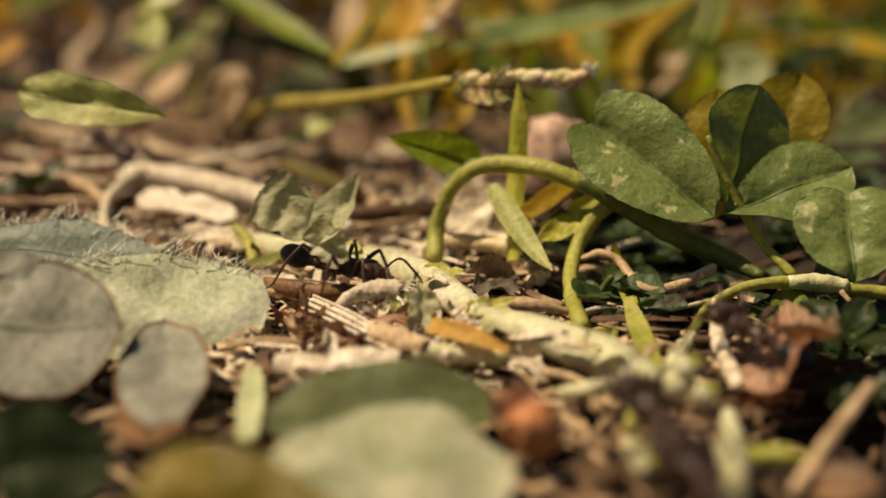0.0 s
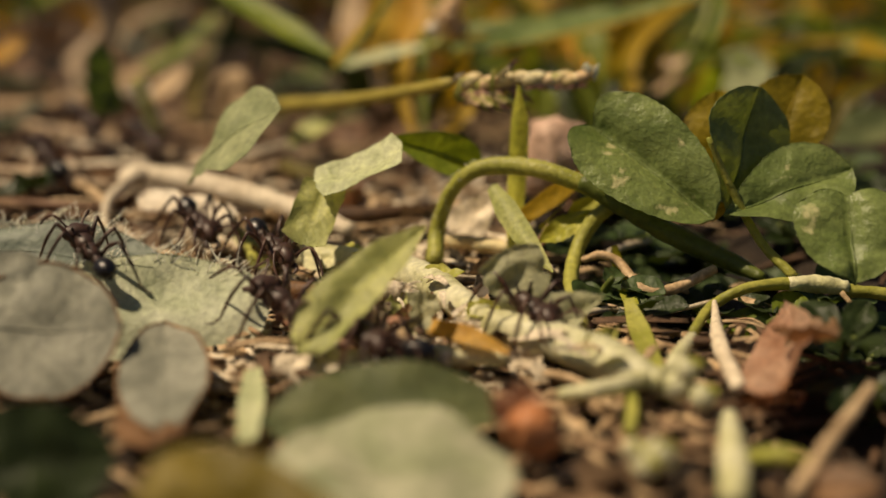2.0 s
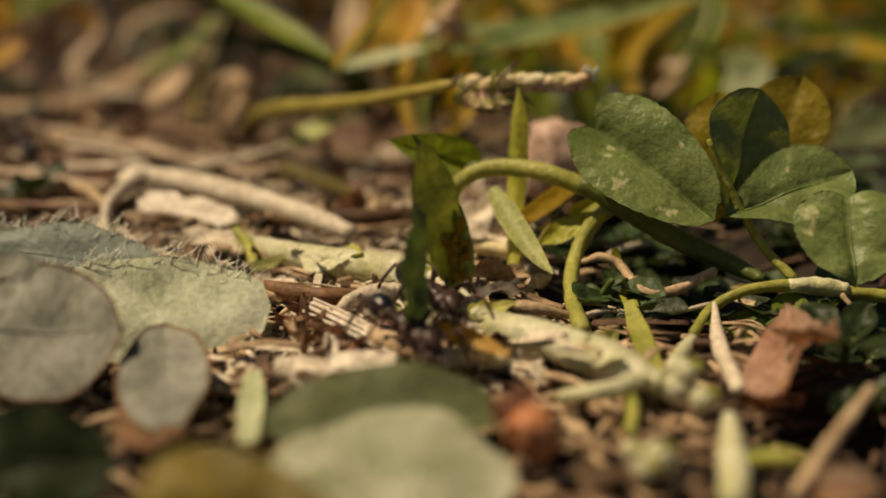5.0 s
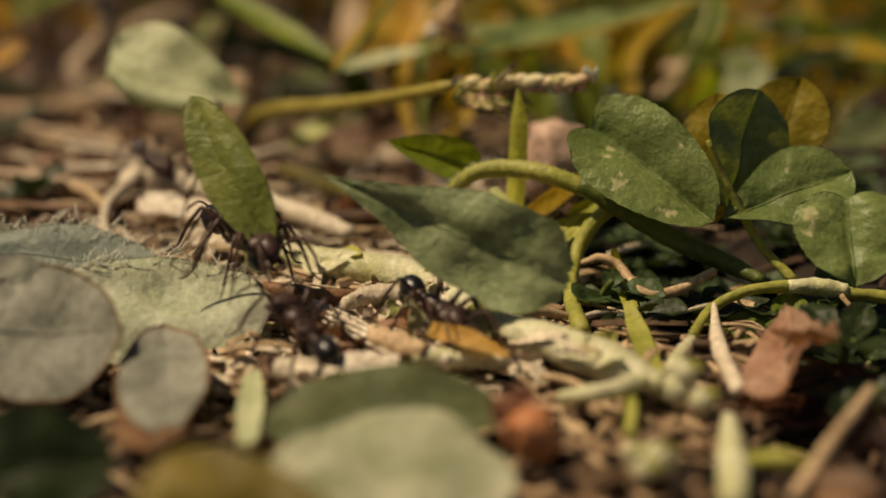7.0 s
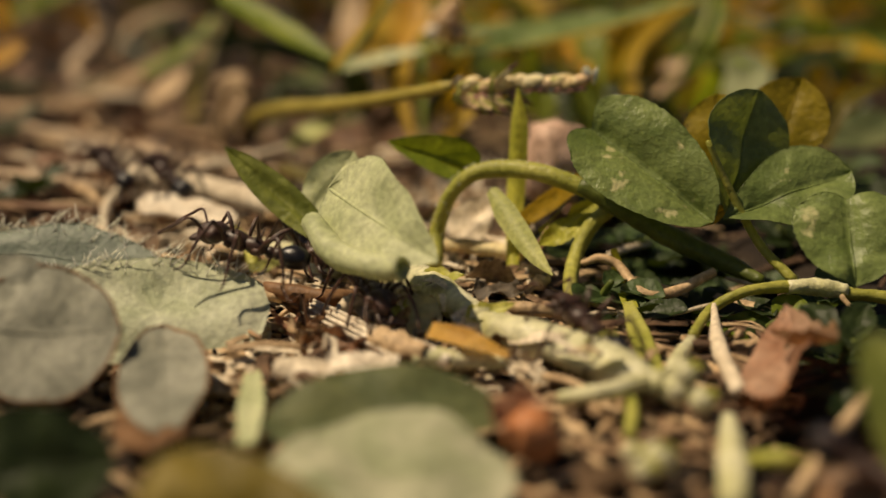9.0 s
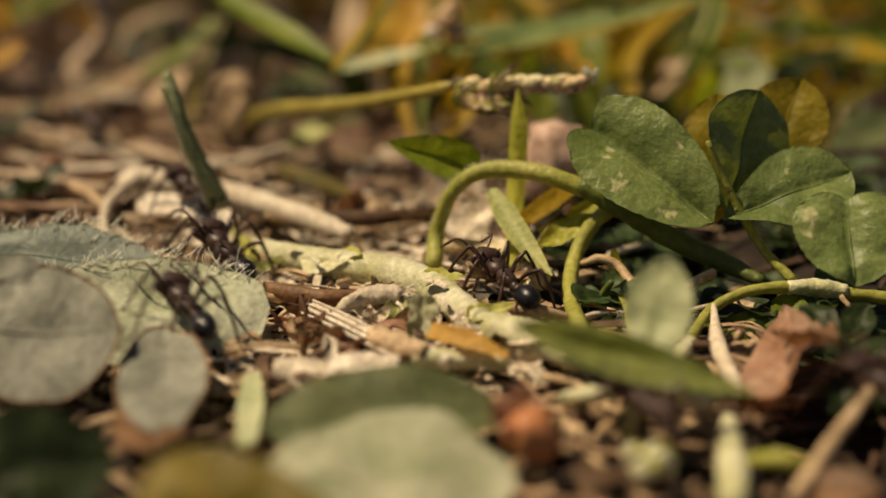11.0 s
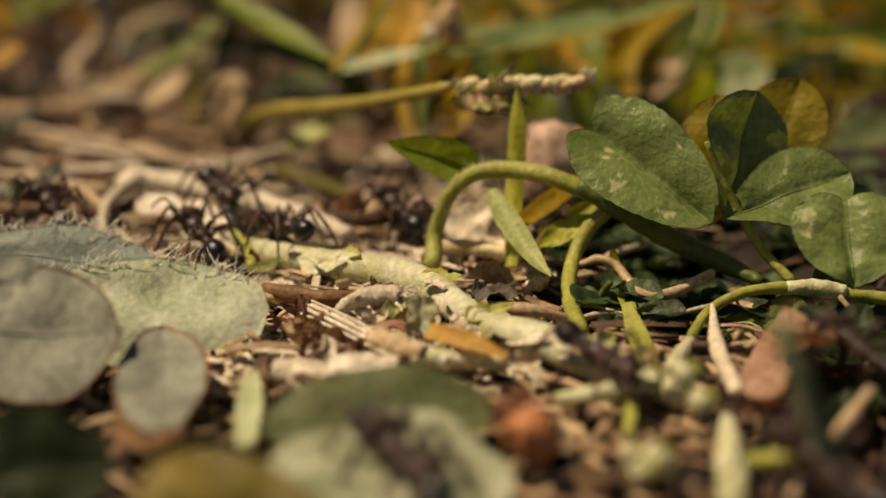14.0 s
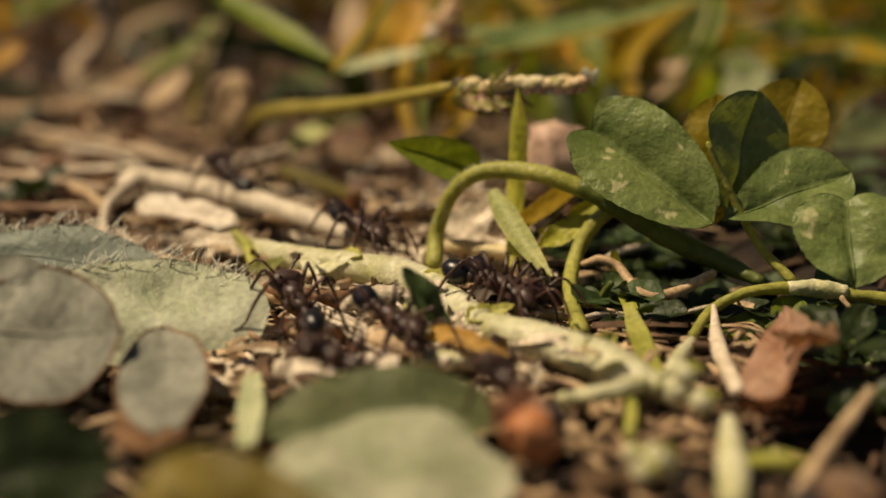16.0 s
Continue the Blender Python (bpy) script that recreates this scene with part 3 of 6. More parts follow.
def fuzz(line, count, radius, seed, long=0.32):
    """Fine short hairs along the upper side of a stem or a leaf's edge."""
    rng = random.Random(seed)
    path = spline(line, 80)
    hairs = []
    for i in range(count):
        k = rng.randrange(1, 78)
        way = (path[k + 1] - path[k - 1]).normalized()
        out = Vector((rng.uniform(-0.5, 0.5), rng.uniform(-0.7, 0.3), rng.uniform(0.4, 1)))
        out = (out - way * out.dot(way)).normalized()
        base = path[k] + out * radius * 0.95
        tip = base + (out + way * rng.uniform(-0.5, 0.5)) * long * rng.uniform(0.5, 1)
        hairs.append(tube([base, (base + tip) / 2, tip], [0.022, 0.018, 0.008], 3, 4, 0))
    return joined(*hairs)


clover_part("hairs", fuzz([(-0.4, 109.5, 2.4), (0.5, 109.0, 5.1), (2.1, 108.5, 6.7), (4.3, 108.0, 7.15), (6.8, 107.0, 7.0), (9.7, 106.0, 6.1)], 150, 0.54, 81, 0.26), HAIR, "fine white hairs")
clover_part("hairs", fuzz([(10.0, 106.2, 11.8), (11.0, 106.1, 12.3), (12.6, 105.8, 12.1), (14.6, 105.2, 10.9), (16.0, 104.2, 9.4), (17.1, 103.2, 7.4)], 110, 0.0, 82, 0.24), HAIR, "fine white hairs")

# ---- blades and stems round the clover ----
LIVING = (GRASS, BLUE_GRASS, NEAR_GRASS, GRASS_GOLD, OLIVE_LEAF, CUT_GREEN, CUT_PALE, STEM, ORANGE, SHADED_DARK_LEAF)


def tuft(name, at, label):
    ob = tagged(new(name), label, "grass")
    ob.location = Vector(at) * MM
    return ob


def blade(name, points, widths, mat, label, category="grass", group="", tuft=None, **form):
    shape = ribbon(points, widths, sheet=mat in LIVING, **form)
    if tuft:
        o = tuft.location / MM
        return part("blade", ([v - o for v in shape[0]], shape[1]), mat, tuft, label)
    return thing(name, shape, mat, label, category, group)


near_tuft = tuft("grass_tuft", (5.5, 105.3, 0.0), "short yellow-green grass tuft beside the clover")
back_tuft = tuft("grass_tuft", (-13.0, 194.0, 0.0), "bent green grass tuft behind the clearing")
side_tuft = tuft("grass_tuft", (19.0, 168.0, 0.0), "green and golden grass tuft behind the clover")
left_tuft = tuft("grass_tuft", (-37.4, 185.8, 0.0), "yellowing bent grass tuft at the clearing's edge")


def stalk(name, points, radii, mat, label, category="stalk", group="", **form):
    return thing(name, tube(points, radii, **form), mat, label, category, group)


CAMSIDE = (0, -0.9, 0.4)
blade("grass_blade", [(4.6, 107.7, 0.5), (4.8, 110.5, 4.5), (5.0, 111.0, 8.8), (5.1, 111.5, 12.1)], [0.9, 1.3, 1.6, 1.4, 0.1], NEAR_GRASS, "short upright yellow-green blade of grass", up=(-0.5, -0.7, 0.5), fold=-0.25, tuft=near_tuft)
blade("grass_blade", [(3.2, 107.3, 5.9), (4.3, 105.0, 4.5), (5.8, 102.0, 2.9), (6.9, 100.0, 2.0)], [0.8, 1.6, 1.5, 0.9, 0.1], CUT_GREEN, "bent pale green blade of grass", up=(-0.5, -0.45, 0.75), fold=-0.15, tuft=near_tuft)
placed_leaf("pointed_leaf", (2.6, 112.0, 6.1), (-3.8, 112.0, 8.2), (-0.15, -0.85, 0.45), 2.9, GRASS, "small pointed green leaf beside the clover", kind="drop", fold=0.8, wave=0.2, seed=2)
blade("grass_blade", [(5.4, 109.0, 3.3), (7.4, 110.0, 4.5), (9.8, 112.0, 5.7)], [1.1, 1.4, 0.9], GRASS_GOLD, "yellow dying blade of grass", up=CAMSIDE, tuft=near_tuft)
blade("grass_blade", [(6.5, 108.0, 2.7), (8.4, 108.5, 3.4), (10.4, 109.5, 4.5)], [0.5, 1.7, 0.8], NEAR_GRASS, "green blade of grass under the clover", up=CAMSIDE, fold=0.3, tuft=near_tuft)
stalk("straw", [(0.0, 112.0, 0.9), (2.6, 111.0, 0.9), (5.5, 109.9, 0.7)], [0.5, 0.58, 0.5], SEED, "pale yellow straw lying behind the clover stem", "straw")
stalk("tendril", [(9.1, 104.0, 1.7), (10.3, 103.5, 2.2), (11.5, 103.0, 1.7), (12.6, 101.0, 0.6), (14.6, 101.0, 0.6), (17.4, 102.0, 1.7)], [0.22, 0.3, 0.3, 0.35, 0.4, 0.3], STRAW, "thin brown dried tendril", n=26)
blade("grass_blade", [(11.1, 104.0, 2.7), (11.6, 103.5, 0.5), (11.6, 96.1, 0.5)], [0.4, 1.1, 0.9], NEAR_GRASS, "short green blade of grass", up=CAMSIDE, tuft=near_tuft)
blade("grass_blade", [(11.2, 96.0, 1.4), (11.5, 92.8, 0.5), (11.5, 85.8, 0.5)], [0.6, 1.3, 1.2], STEM, "pale green broken blade of grass", up=CAMSIDE, tuft=near_tuft)
stalk("straw", [(16.6, 97.0, 1.0), (15.9, 90.7, 0.5), (15.7, 83.0, 0.5)], [0.15, 0.5, 0.45], STRAW_PALE, "pale upright straw in the litter", "straw")

# ---- seedlings beside the clover, their near-black leaves standing in for shade ----
def seedling(at, tall, mat, seed):
    rng = random.Random(seed)
    ob = tagged(new("weed_seedling"), "small weed seedling with round leaves, mostly coloured dark for shade", "plant", "seedlings under the clover")
    ob.location = Vector(at) * MM
    part("stem", tube([(0, 0, -0.5), (rng.uniform(-.5, .5), rng.uniform(-.5, .5), tall * 0.5), (rng.uniform(-1, 1), rng.uniform(-1, 0.5), tall)], [0.3, 0.28, 0.2], 8, 7), STEM_DARK, ob)
    for k in range(5):
        a, l = k * 1.26 + rng.uniform(-.4, .4), rng.uniform(2.2, 4.2)
        h = tall * rng.uniform(0.5, 1.0)
        base = Vector((0, 0, h))
        tip = base + Vector((math.cos(a), math.sin(a), rng.uniform(-0.2, 0.5))) * l
        part("leaf", moved(leaf(l, l * rng.uniform(0.5, 0.75), rng.choice(("oval", "drop", "clover")), 0.2, 0.1, rng.uniform(-30, 30), 0.3, 0.14, seed + k, 0, 0, 0.05, 14, 9), lay(base, tip, (0.1, -0.3, 1))), mat, ob)
    return ob


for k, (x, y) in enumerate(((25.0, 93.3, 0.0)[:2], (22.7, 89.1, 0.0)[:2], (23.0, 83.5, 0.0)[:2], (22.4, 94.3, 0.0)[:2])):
    seedling((x, y, rise(x, y)), 2.2, SHADED_DARK_LEAF, 400 + k)
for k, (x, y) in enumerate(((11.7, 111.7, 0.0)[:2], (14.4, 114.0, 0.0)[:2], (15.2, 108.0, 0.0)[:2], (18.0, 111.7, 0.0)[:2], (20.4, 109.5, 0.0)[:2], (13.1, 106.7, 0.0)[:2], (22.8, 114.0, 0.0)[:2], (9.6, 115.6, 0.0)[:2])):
    seedling((x, y, rise(x, y)), 1.2, SHADED_DARK_LEAF if k % 3 else CUT_DARK, 500 + k)
# added at the back left, where dark leaves stand in for shaded hollows
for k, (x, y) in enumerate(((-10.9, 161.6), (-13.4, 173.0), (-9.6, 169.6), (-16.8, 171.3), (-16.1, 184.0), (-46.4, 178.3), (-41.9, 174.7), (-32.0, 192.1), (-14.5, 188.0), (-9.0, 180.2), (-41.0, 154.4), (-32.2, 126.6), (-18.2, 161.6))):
    seedling((x, y, rise(x, y)), 1.6 + 0.3 * (k % 4), SHADED_DARK_LEAF if k % 4 else STEM_DARK, 700 + 6 * k)
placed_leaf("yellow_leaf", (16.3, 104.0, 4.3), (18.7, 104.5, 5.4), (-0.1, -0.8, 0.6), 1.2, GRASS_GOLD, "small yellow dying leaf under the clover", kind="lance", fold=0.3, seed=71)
# more dark seedlings, added to darken the ground behind the clover
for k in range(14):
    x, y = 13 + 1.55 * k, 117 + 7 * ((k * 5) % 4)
    seedling((x, y, rise(x, y)), 1.4 + 0.4 * (k % 3), SHADED_DARK_LEAF if k % 3 else CUT_DARK, 900 + 6 * k)
undergrowth = random.Random(31)
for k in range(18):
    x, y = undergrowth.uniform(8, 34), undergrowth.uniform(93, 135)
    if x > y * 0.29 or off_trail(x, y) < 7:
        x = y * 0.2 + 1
    seedling((x, y, rise(x, y)), undergrowth.uniform(0.8, 3.0), undergrowth.choice((SHADED_DARK_LEAF, SHADED_DARK_LEAF, CUT_DARK, GRASS)), 200 + 7 * k)

# ---- the seed head of a grass, lying across ----
spike = tagged(new("grass_seed_head"), "straw-pink grass seed head on a green stalk", "seed head")
S0 = Vector((1.0, 116.0, 11.5))
spike.location = S0 * MM
part("stalk", ([Vector(v) - S0 for v in tube([(-19.3, 156.0, -0.0), (-17.0, 148.0, 3.3), (-13.9, 141.0, 5.3), (-8.3, 131.0, 7.4), (-3.5, 122.0, 9.6), (0.6, 116.0, 11.4)], [0.5, 0.6, 0.62, 0.6, 0.5, 0.42], 26, 9, 0.03)[0]], tube([(0, 0, 0), (1, 0, 0)], [1, 1], 26, 9)[1]), GOLD_STALK, spike, "golden green stalk")
rng = random.Random(5)


def florets(count, line, thick, mats, tip):
    """A row of plump overlapping grains, each in its glume, that point along the line."""
    path = spline(line, 40)
    for i in range(count):
        k = 1 + int(i / count * 37)
        base, way = path[k] - S0, (path[k + 1] - path[k - 1]).normalized()
        size = rng.uniform(0.88, 1.12)
        ahead = (way + Vector((0, rng.uniform(-0.2, 0.1), rng.uniform(0.25, 0.55) * tip))).normalized()
        m = lay(base, base + ahead * 1.7 * size, (0, -1, 0.3))
        m = m @ Matrix.Translation((0, rng.uniform(-0.1, 0.1), 0))
        part("bract", ribbon([base + Vector((0.2, -0.3, -0.35)), base + ahead * 0.8 + Vector((0, -0.42, -0.4)), base + ahead * 1.5 + Vector((0, -0.3, -0.45 - 0.2 * tip))], [0.2, 0.34, 0.05], 0.06, (0, -1, 0.2), 0.2, 6, i), BRACT, spike, "thin purple bract")
        f = part("floret", moved(lump((1.0 * size, thick * size, 0.5 * size), 0.08, i, 12, 14, 1.1), m), rng.choice(mats), spike)
        part("glume", moved(leaf(1.15 * size, 0.8 * size, "drop", -0.3, -0.35, 15, 0.03, 0.08, i, 0, 0.06, 0.03, 14, 7), m @ Matrix.Translation((-0.25, 0.12 * tip, 0.48 * size))), rng.choice((SEED, SEED, SEED_PINK, STEM)), f, "thin pale glume")


florets(9, [(0.9, 115.8, 10.9), (4.4, 115.4, 11.4), (7.6, 115.0, 11.5), (9.6, 114.6, 11.7)], 0.52, (SEED, SEED, SEED_PINK, SEED), 1)
florets(4, [(0.8, 115.4, 10.9), (2.0, 115.2, 10.8), (3.2, 115.0, 10.7), (4.4, 114.8, 10.8)], 0.2, (STEM, BRACT, STEM), -1.2)
for k, (a, b, mat) in enumerate((((4.0, 115.0, 11.9), (5.2, 114.6, 13.3), BRACT), ((3.7, 115.0, 11.7), (4.9, 114.6, 12.9), SEED), ((9.9, 114.5, 12.1), (10.3, 114.4, 12.8), HAIR), ((10.5, 114.5, 11.8), (10.8, 114.5, 13.0), HAIR),
                                 ((9.7, 114.6, 12.6), (10.1, 114.4, 12.8), HAIR), ((2.6, 115.0, 11.0), (3.5, 114.7, 10.0), BRACT), ((3.1, 115.0, 10.8), (4.5, 114.6, 9.4), STRAW_PALE), ((2.2, 115.0, 10.9), (3.3, 114.8, 9.5), BRACT),
                                 ((3.5, 114.9, 12.5), (3.3, 114.6, 10.1), STEM), ((3.8, 115.0, 11.0), (4.6, 114.8, 9.8), RUST), ((4.6, 115.0, 11.2), (6.4, 114.7, 10.2), BRACT), ((4.8, 115.0, 11.0), (6.0, 114.8, 9.5), BRACT),
                                 ((6.0, 115.0, 11.5), (7.4, 114.7, 11.0), BRACT), ((7.0, 115.0, 11.6), (8.2, 114.7, 11.0), STRAW_PALE), ((1.2, 115.3, 11.2), (0.6, 115.0, 10.5), STEM), ((1.8, 115.3, 11.0), (2.9, 115.0, 10.2), STEM),
                                 ((8.0, 114.8, 11.6), (10.0, 114.5, 11.3), BRACT), ((0.6, 115.8, 11.5), (1.5, 115.4, 12.2), STRAW_PALE), ((2.0, 115.1, 10.8), (2.5, 114.9, 9.8), RUST))):
    a, b = Vector(a) - S0, Vector(b) - S0
    mid = (a + b) / 2 + Vector((rng.uniform(-.1, .1), -0.15, rng.uniform(0, 0.2)))
    part("bract", ribbon([a, mid, b], [0.24, 0.42, 0.06], 0.07, (0.1, -1, 0.2), 0.25, 8, k, 0.2), mat, spike, "thin pointed bract")

# ---- the cream runner across the middle ----
runner = thing("clover_runner", tube([(-15.3, 118.0, -0.6), (-12.3, 111.0, 0.7), (-8.5, 107.2, 1.0), (-5.4, 105.2, 1.1), (-2.7, 102.9, 1.2), (-0.5, 99.6, 1.2), (1.4, 95.2, 1.1), (2.6, 92.4, 1.1), (4.7, 90.1, 1.2), (6.8, 88.1, 1.2), (9.1, 85.1, 1.2), (11.5, 82.4, 0.9)],
                                     [0.6, 0.8, 0.95, 1.0, 1.2, 1.1, 0.95, 0.9, 1.15, 1.1, 1.25, 0.6], 150, 18, 0.035, 4), RUNNER, "cream-green creeping runner lying on the litter", "runner")
RUN = runner.location / MM
for k, at in enumerate(((-6.6, 106.0, 1.0), (-0.6, 99.8, 1.2), (2.2, 93.0, 1.1), (8.0, 86.6, 1.2))):
    at = Vector(at) - RUN
    node_ring = part("node", moved(lump((0.7, 1.22, 1.16), 0.2, k, 10, 14), Matrix.Translation(at) @ Euler((0, 0, radians(-40))).to_matrix().to_4x4()), RUNNER, runner, "swollen pale node")
    part("stipule", moved(leaf(3.2, 1.5, "drop", 0.3, 0.3, 40, 0.3, 0.12, 30 + k, 0, 0.3, 0.03, 12, 7), Matrix.Translation(at + Vector((0.6, -0.4, 0.7))) @ Euler((0.5, -0.2, radians(-60 + 37 * k))).to_matrix().to_4x4()), STEM, node_ring, "yellow-green papery stipule")

frayed = random.Random(23)
for k, (p, b) in enumerate((((3.4, 91.4, 2.0), (6.8, 86.9, 2.3)), ((6.4, 87.4, 2.0), (9.6, 83.0, 2.2)), ((-9.6, 107.4, 1.5), (-6.2, 104.6, 1.7)))):
    p, b = Vector(p) - RUN, Vector(b) - RUN
    part("sheath", moved(leaf((b - p).length, 2.3, "lance", -0.5, -0.1, 8, 0.2, 0.1, 60 + k, 0, 0.15, 0.05, 20, 9), lay(p, b, (0.1, -0.45, 0.9))), (STRAW_PALE, RUNNER, RUNNER)[k], runner, "papery pale sheath")
course = spline([(-11.0, 109.1, 1.7), (-5.2, 102.4, 2.2), (0.4, 96.2, 2.2), (4.8, 88.6, 2.0), (7.2, 84.3, 2.3), (10.3, 82.4, 1.6)], 60)
for k in range(10):
    i = frayed.randrange(2, 55)
    p, way = course[i] - RUN, (course[i + 3] - course[i]).normalized()
    side = Vector((-way.y, way.x, 0))
    p = p + side * frayed.uniform(-0.9, 0.9) + Vector((0, 0, frayed.uniform(-0.5, 0.0)))
    d = (way + side * frayed.gauss(0, 0.35)) * frayed.uniform(0.9, 2.8) * frayed.choice((1, -1))
    part("fibre", ribbon([p, p + d * 0.5 + Vector((0, 0, 0.15)), p + d + Vector((0, 0, frayed.uniform(-0.5, 0.5)))], [0.3, frayed.uniform(0.25, 0.7), 0.1], 0.06, (0, -0.4, 0.9), 0.2, 7, k, 0.5), frayed.choice((STRAW_PALE, STRAW_PALE, RUNNER, STRAW)), runner)

# ---- leaves in the foreground ----
placed_leaf("oval_leaf", (-8.6, 69.2, 1.6), (3.3, 68.5, 1.6), (0.0, -0.2, 0.97), 11.0, FRONT_LEAF, "large pale green oval leaf lying in front", kind="oval", fold=0.0, wave=0.7, seed=21, curl=-14, veins=0.12)
# added leaf: its darker olive paints the shaded upper part of the pale one
placed_leaf("oval_leaf", (-8.8, 75.3, 1.7), (3.1, 77.6, 1.7), (0.0, -0.5, 0.85), 5.6, SHADE_LEAF, "shaded upper part of the pale leaf, made as an olive leaf", kind="oval", fold=0.0, cup=0.15, wave=0.4, seed=22, curl=-10)
hairy_form = dict(kind="broad", fold=-0.04, wave=0.7, seed=23, curl=12, n=30, m=15, veins=0.02)
hairy = placed_leaf("hairy_leaf", (-23.5, 92.6, 2.0), (-10.3, 94.2, 1.5), (0.06, -0.60, 0.79), 7.6, PALE_LEAF, "pale green leaf with a hairy edge and a blunt end", rib=False, **hairy_form)
add_hairs(hairy, (Vector((-10.3, 94.2, 1.5)) - Vector((-23.5, 92.6, 2.0))).length, 7.6, 85, 7, hairy_form, 0.3)
torn_form = dict(kind="oval", wave=0.5, seed=24, ragged=0.3)
torn = placed_leaf("hairy_leaf", (-33.1, 107.0, 1.9), (-18.4, 105.0, 1.2), (0.0, -0.6, 0.8), 5.0, TEAL_LEAF, "blue-green hairy leaf with a torn edge", **torn_form)
add_hairs(torn, (Vector((-18.4, 105.0, 1.2)) - Vector((-33.1, 107.0, 1.9))).length, 5.0, 80, 8, torn_form, 0.3)
placed_leaf("round_leaf", (-25.7, 84.0, 3.4), (-17.4, 85.0, 3.1), (0.0, -0.62, 0.78), 9.0, GREY_LEAF, "grey-mauve withered round leaf", kind="oval", wave=0.5, seed=25, fold=0.0, cup=-0.04, rim=DULL_RUST)
placed_leaf("round_leaf", (-26.9, 86.6, 5.2), (-20.9, 87.3, 5.3), (-0.05, -0.62, 0.78), 3.8, GREY_LEAF, "grey withered leaf lying over another", kind="oval", wave=0.4, seed=26)
placed_leaf("small_leaf", (-13.9, 76.3, 0.5), (-15.6, 88.4, 2.3), (0.0, -0.55, 0.83), 4.9, GREY_LEAF, "small grey-brown withered leaf", kind="oval", wave=0.4, seed=27, cup=-0.05, rim=DULL_RUST)
placed_leaf("small_leaf", (-14.4, 74.3, 0.5), (-14.8, 83.0, 0.5), (0.0, -0.7, 0.7), 4.0, DULL_RUST, "small rust-brown dead leaf", kind="oval", wave=0.4, seed=28)
# its shade is painted in through the near-black green
placed_leaf("dark_leaf", (-23.0, 70.0, 1.1), (-15.1, 71.0, 1.4), (0.25, -0.85, 0.45), 5.6, SHADED_DARK_LEAF, "green leaf close to the ground, coloured dark for its shade", kind="oval", wave=0.5, seed=29)
placed_leaf("olive_leaf", (-12.8, 62.0, 3.0), (-4.1, 61.2, 3.0), (0.0, -0.75, 0.65), 6.0, OLIVE_GOLD, "olive-yellow leaf close to the ground", kind="drop", fold=-0.15, wave=0.5, seed=30)
blade("grass_cutting", [(-9.5, 75.0, 0.5), (-9.9, 80.5, 0.5), (-10.4, 85.6, 0.5)], [1.0, 1.5, 0.9], CUT_PALE, "short pale green blade of grass", up=CAMSIDE)
pod = thing("seed_pod", lump((1.35, 1.25, 1.35), 0.2, 3, 14, 18), POD, "orange-brown round seed pod on the litter", "seed pod", at=Matrix.Translation((4.3, 73.8, 1.6)))
part("husk", moved(leaf(2.8, 2.2, "cut", 0.2, 0.3, 80, 0.4, 0.14, 4, 0, 0.4), Matrix.Translation((-0.9, 0.3, 1.0)) @ Euler((0.6, -0.4, 0.5)).to_matrix().to_4x4()), RUST, pod, "pink-brown husk")
crumpled = placed_leaf("crumpled_leaf", (17.6, 80.9, 0.6), (20.3, 92.0, 1.9), (-0.55, -0.7, 0.45), 4.7, RUST, "crumpled pink-brown dead leaf standing on the litter", rib=False, kind="drop", fold=0.35, wave=0.8, curl=30, ragged=0.12, seed=8)
part("flap", moved(leaf(3.8, 2.8, "cut", 0.3, 0.3, 60, 0.6, 0.14, 9, 0, 0.4), Matrix.Translation((-1.2, -1.5, 0.6)) @ Euler((0.5, -0.3, 1.2)).to_matrix().to_4x4()), DULL_RUST, crumpled, "reddish brown curled flap")

# ---- lying straws and fragments of the middle ground ----
split = thing("split_straw", ribbon([(-7.9, 96.6, 1.25), (-5.4, 92.8, 1.35), (-3.6, 90.2, 1.2), (-2.2, 88.4, 1.1)], [2.0, 1.9, 1.5, 1.1], 0.2, (0, -0.3, 0.95), -0.3, 16, 3, 0.1), STRAW_WHITE, "bleached ribbed straw split open, lying on the litter", "straw", "straws")
for k in range(7):
    v = k / 3 - 1
    lift = 0.18 - 0.55 * abs(v)
    side = Vector((0.62, 0.78, 0)) * v * 0.95
    rib = tube([Vector((-7.9, 96.6, 1.25 + lift)) + side * 1.05, Vector((-5.4, 92.8, 1.35 + lift)) + side, Vector((-3.6, 90.2, 1.2 + lift)) + side * 0.8, Vector((-2.2, 88.4, 1.1 + lift)) + side * 0.6], [0.08, 0.1, 0.09, 0.07], 12, 6, 0.08, k)
    part("rib", ([q - split.location / MM for q in rib[0]], rib[1]), STRAW_WHITE, split)
wrap = tube([(-3.9, 90.7, 1.0), (-2.6, 89.0, 1.0), (-0.9, 87.7, 0.9)], [0.72, 0.78, 0.6], 18, 12, 0.12, 6, True)
part("sheath", ([v - split.location / MM for v in wrap[0]], wrap[1]), STRAW, split, "pinkish tan sheath wrapped round the straw")
stalk("straw", [(-4.1, 91.7, 0.8), (-1.4, 88.6, 0.8), (0.5, 87.4, 0.6)], [0.6, 0.65, 0.5], STRAW_WHITE, "pale hollow straw on the litter", "straw", "straws", hollow=True)
stalk("straw", [(-1.6, 87.9, 0.7), (0.8, 87.7, 0.7), (3.5, 87.4, 0.6)], [0.55, 0.6, 0.45], RUNNER, "yellow-green broken straw on the litter", "straw", "straws")
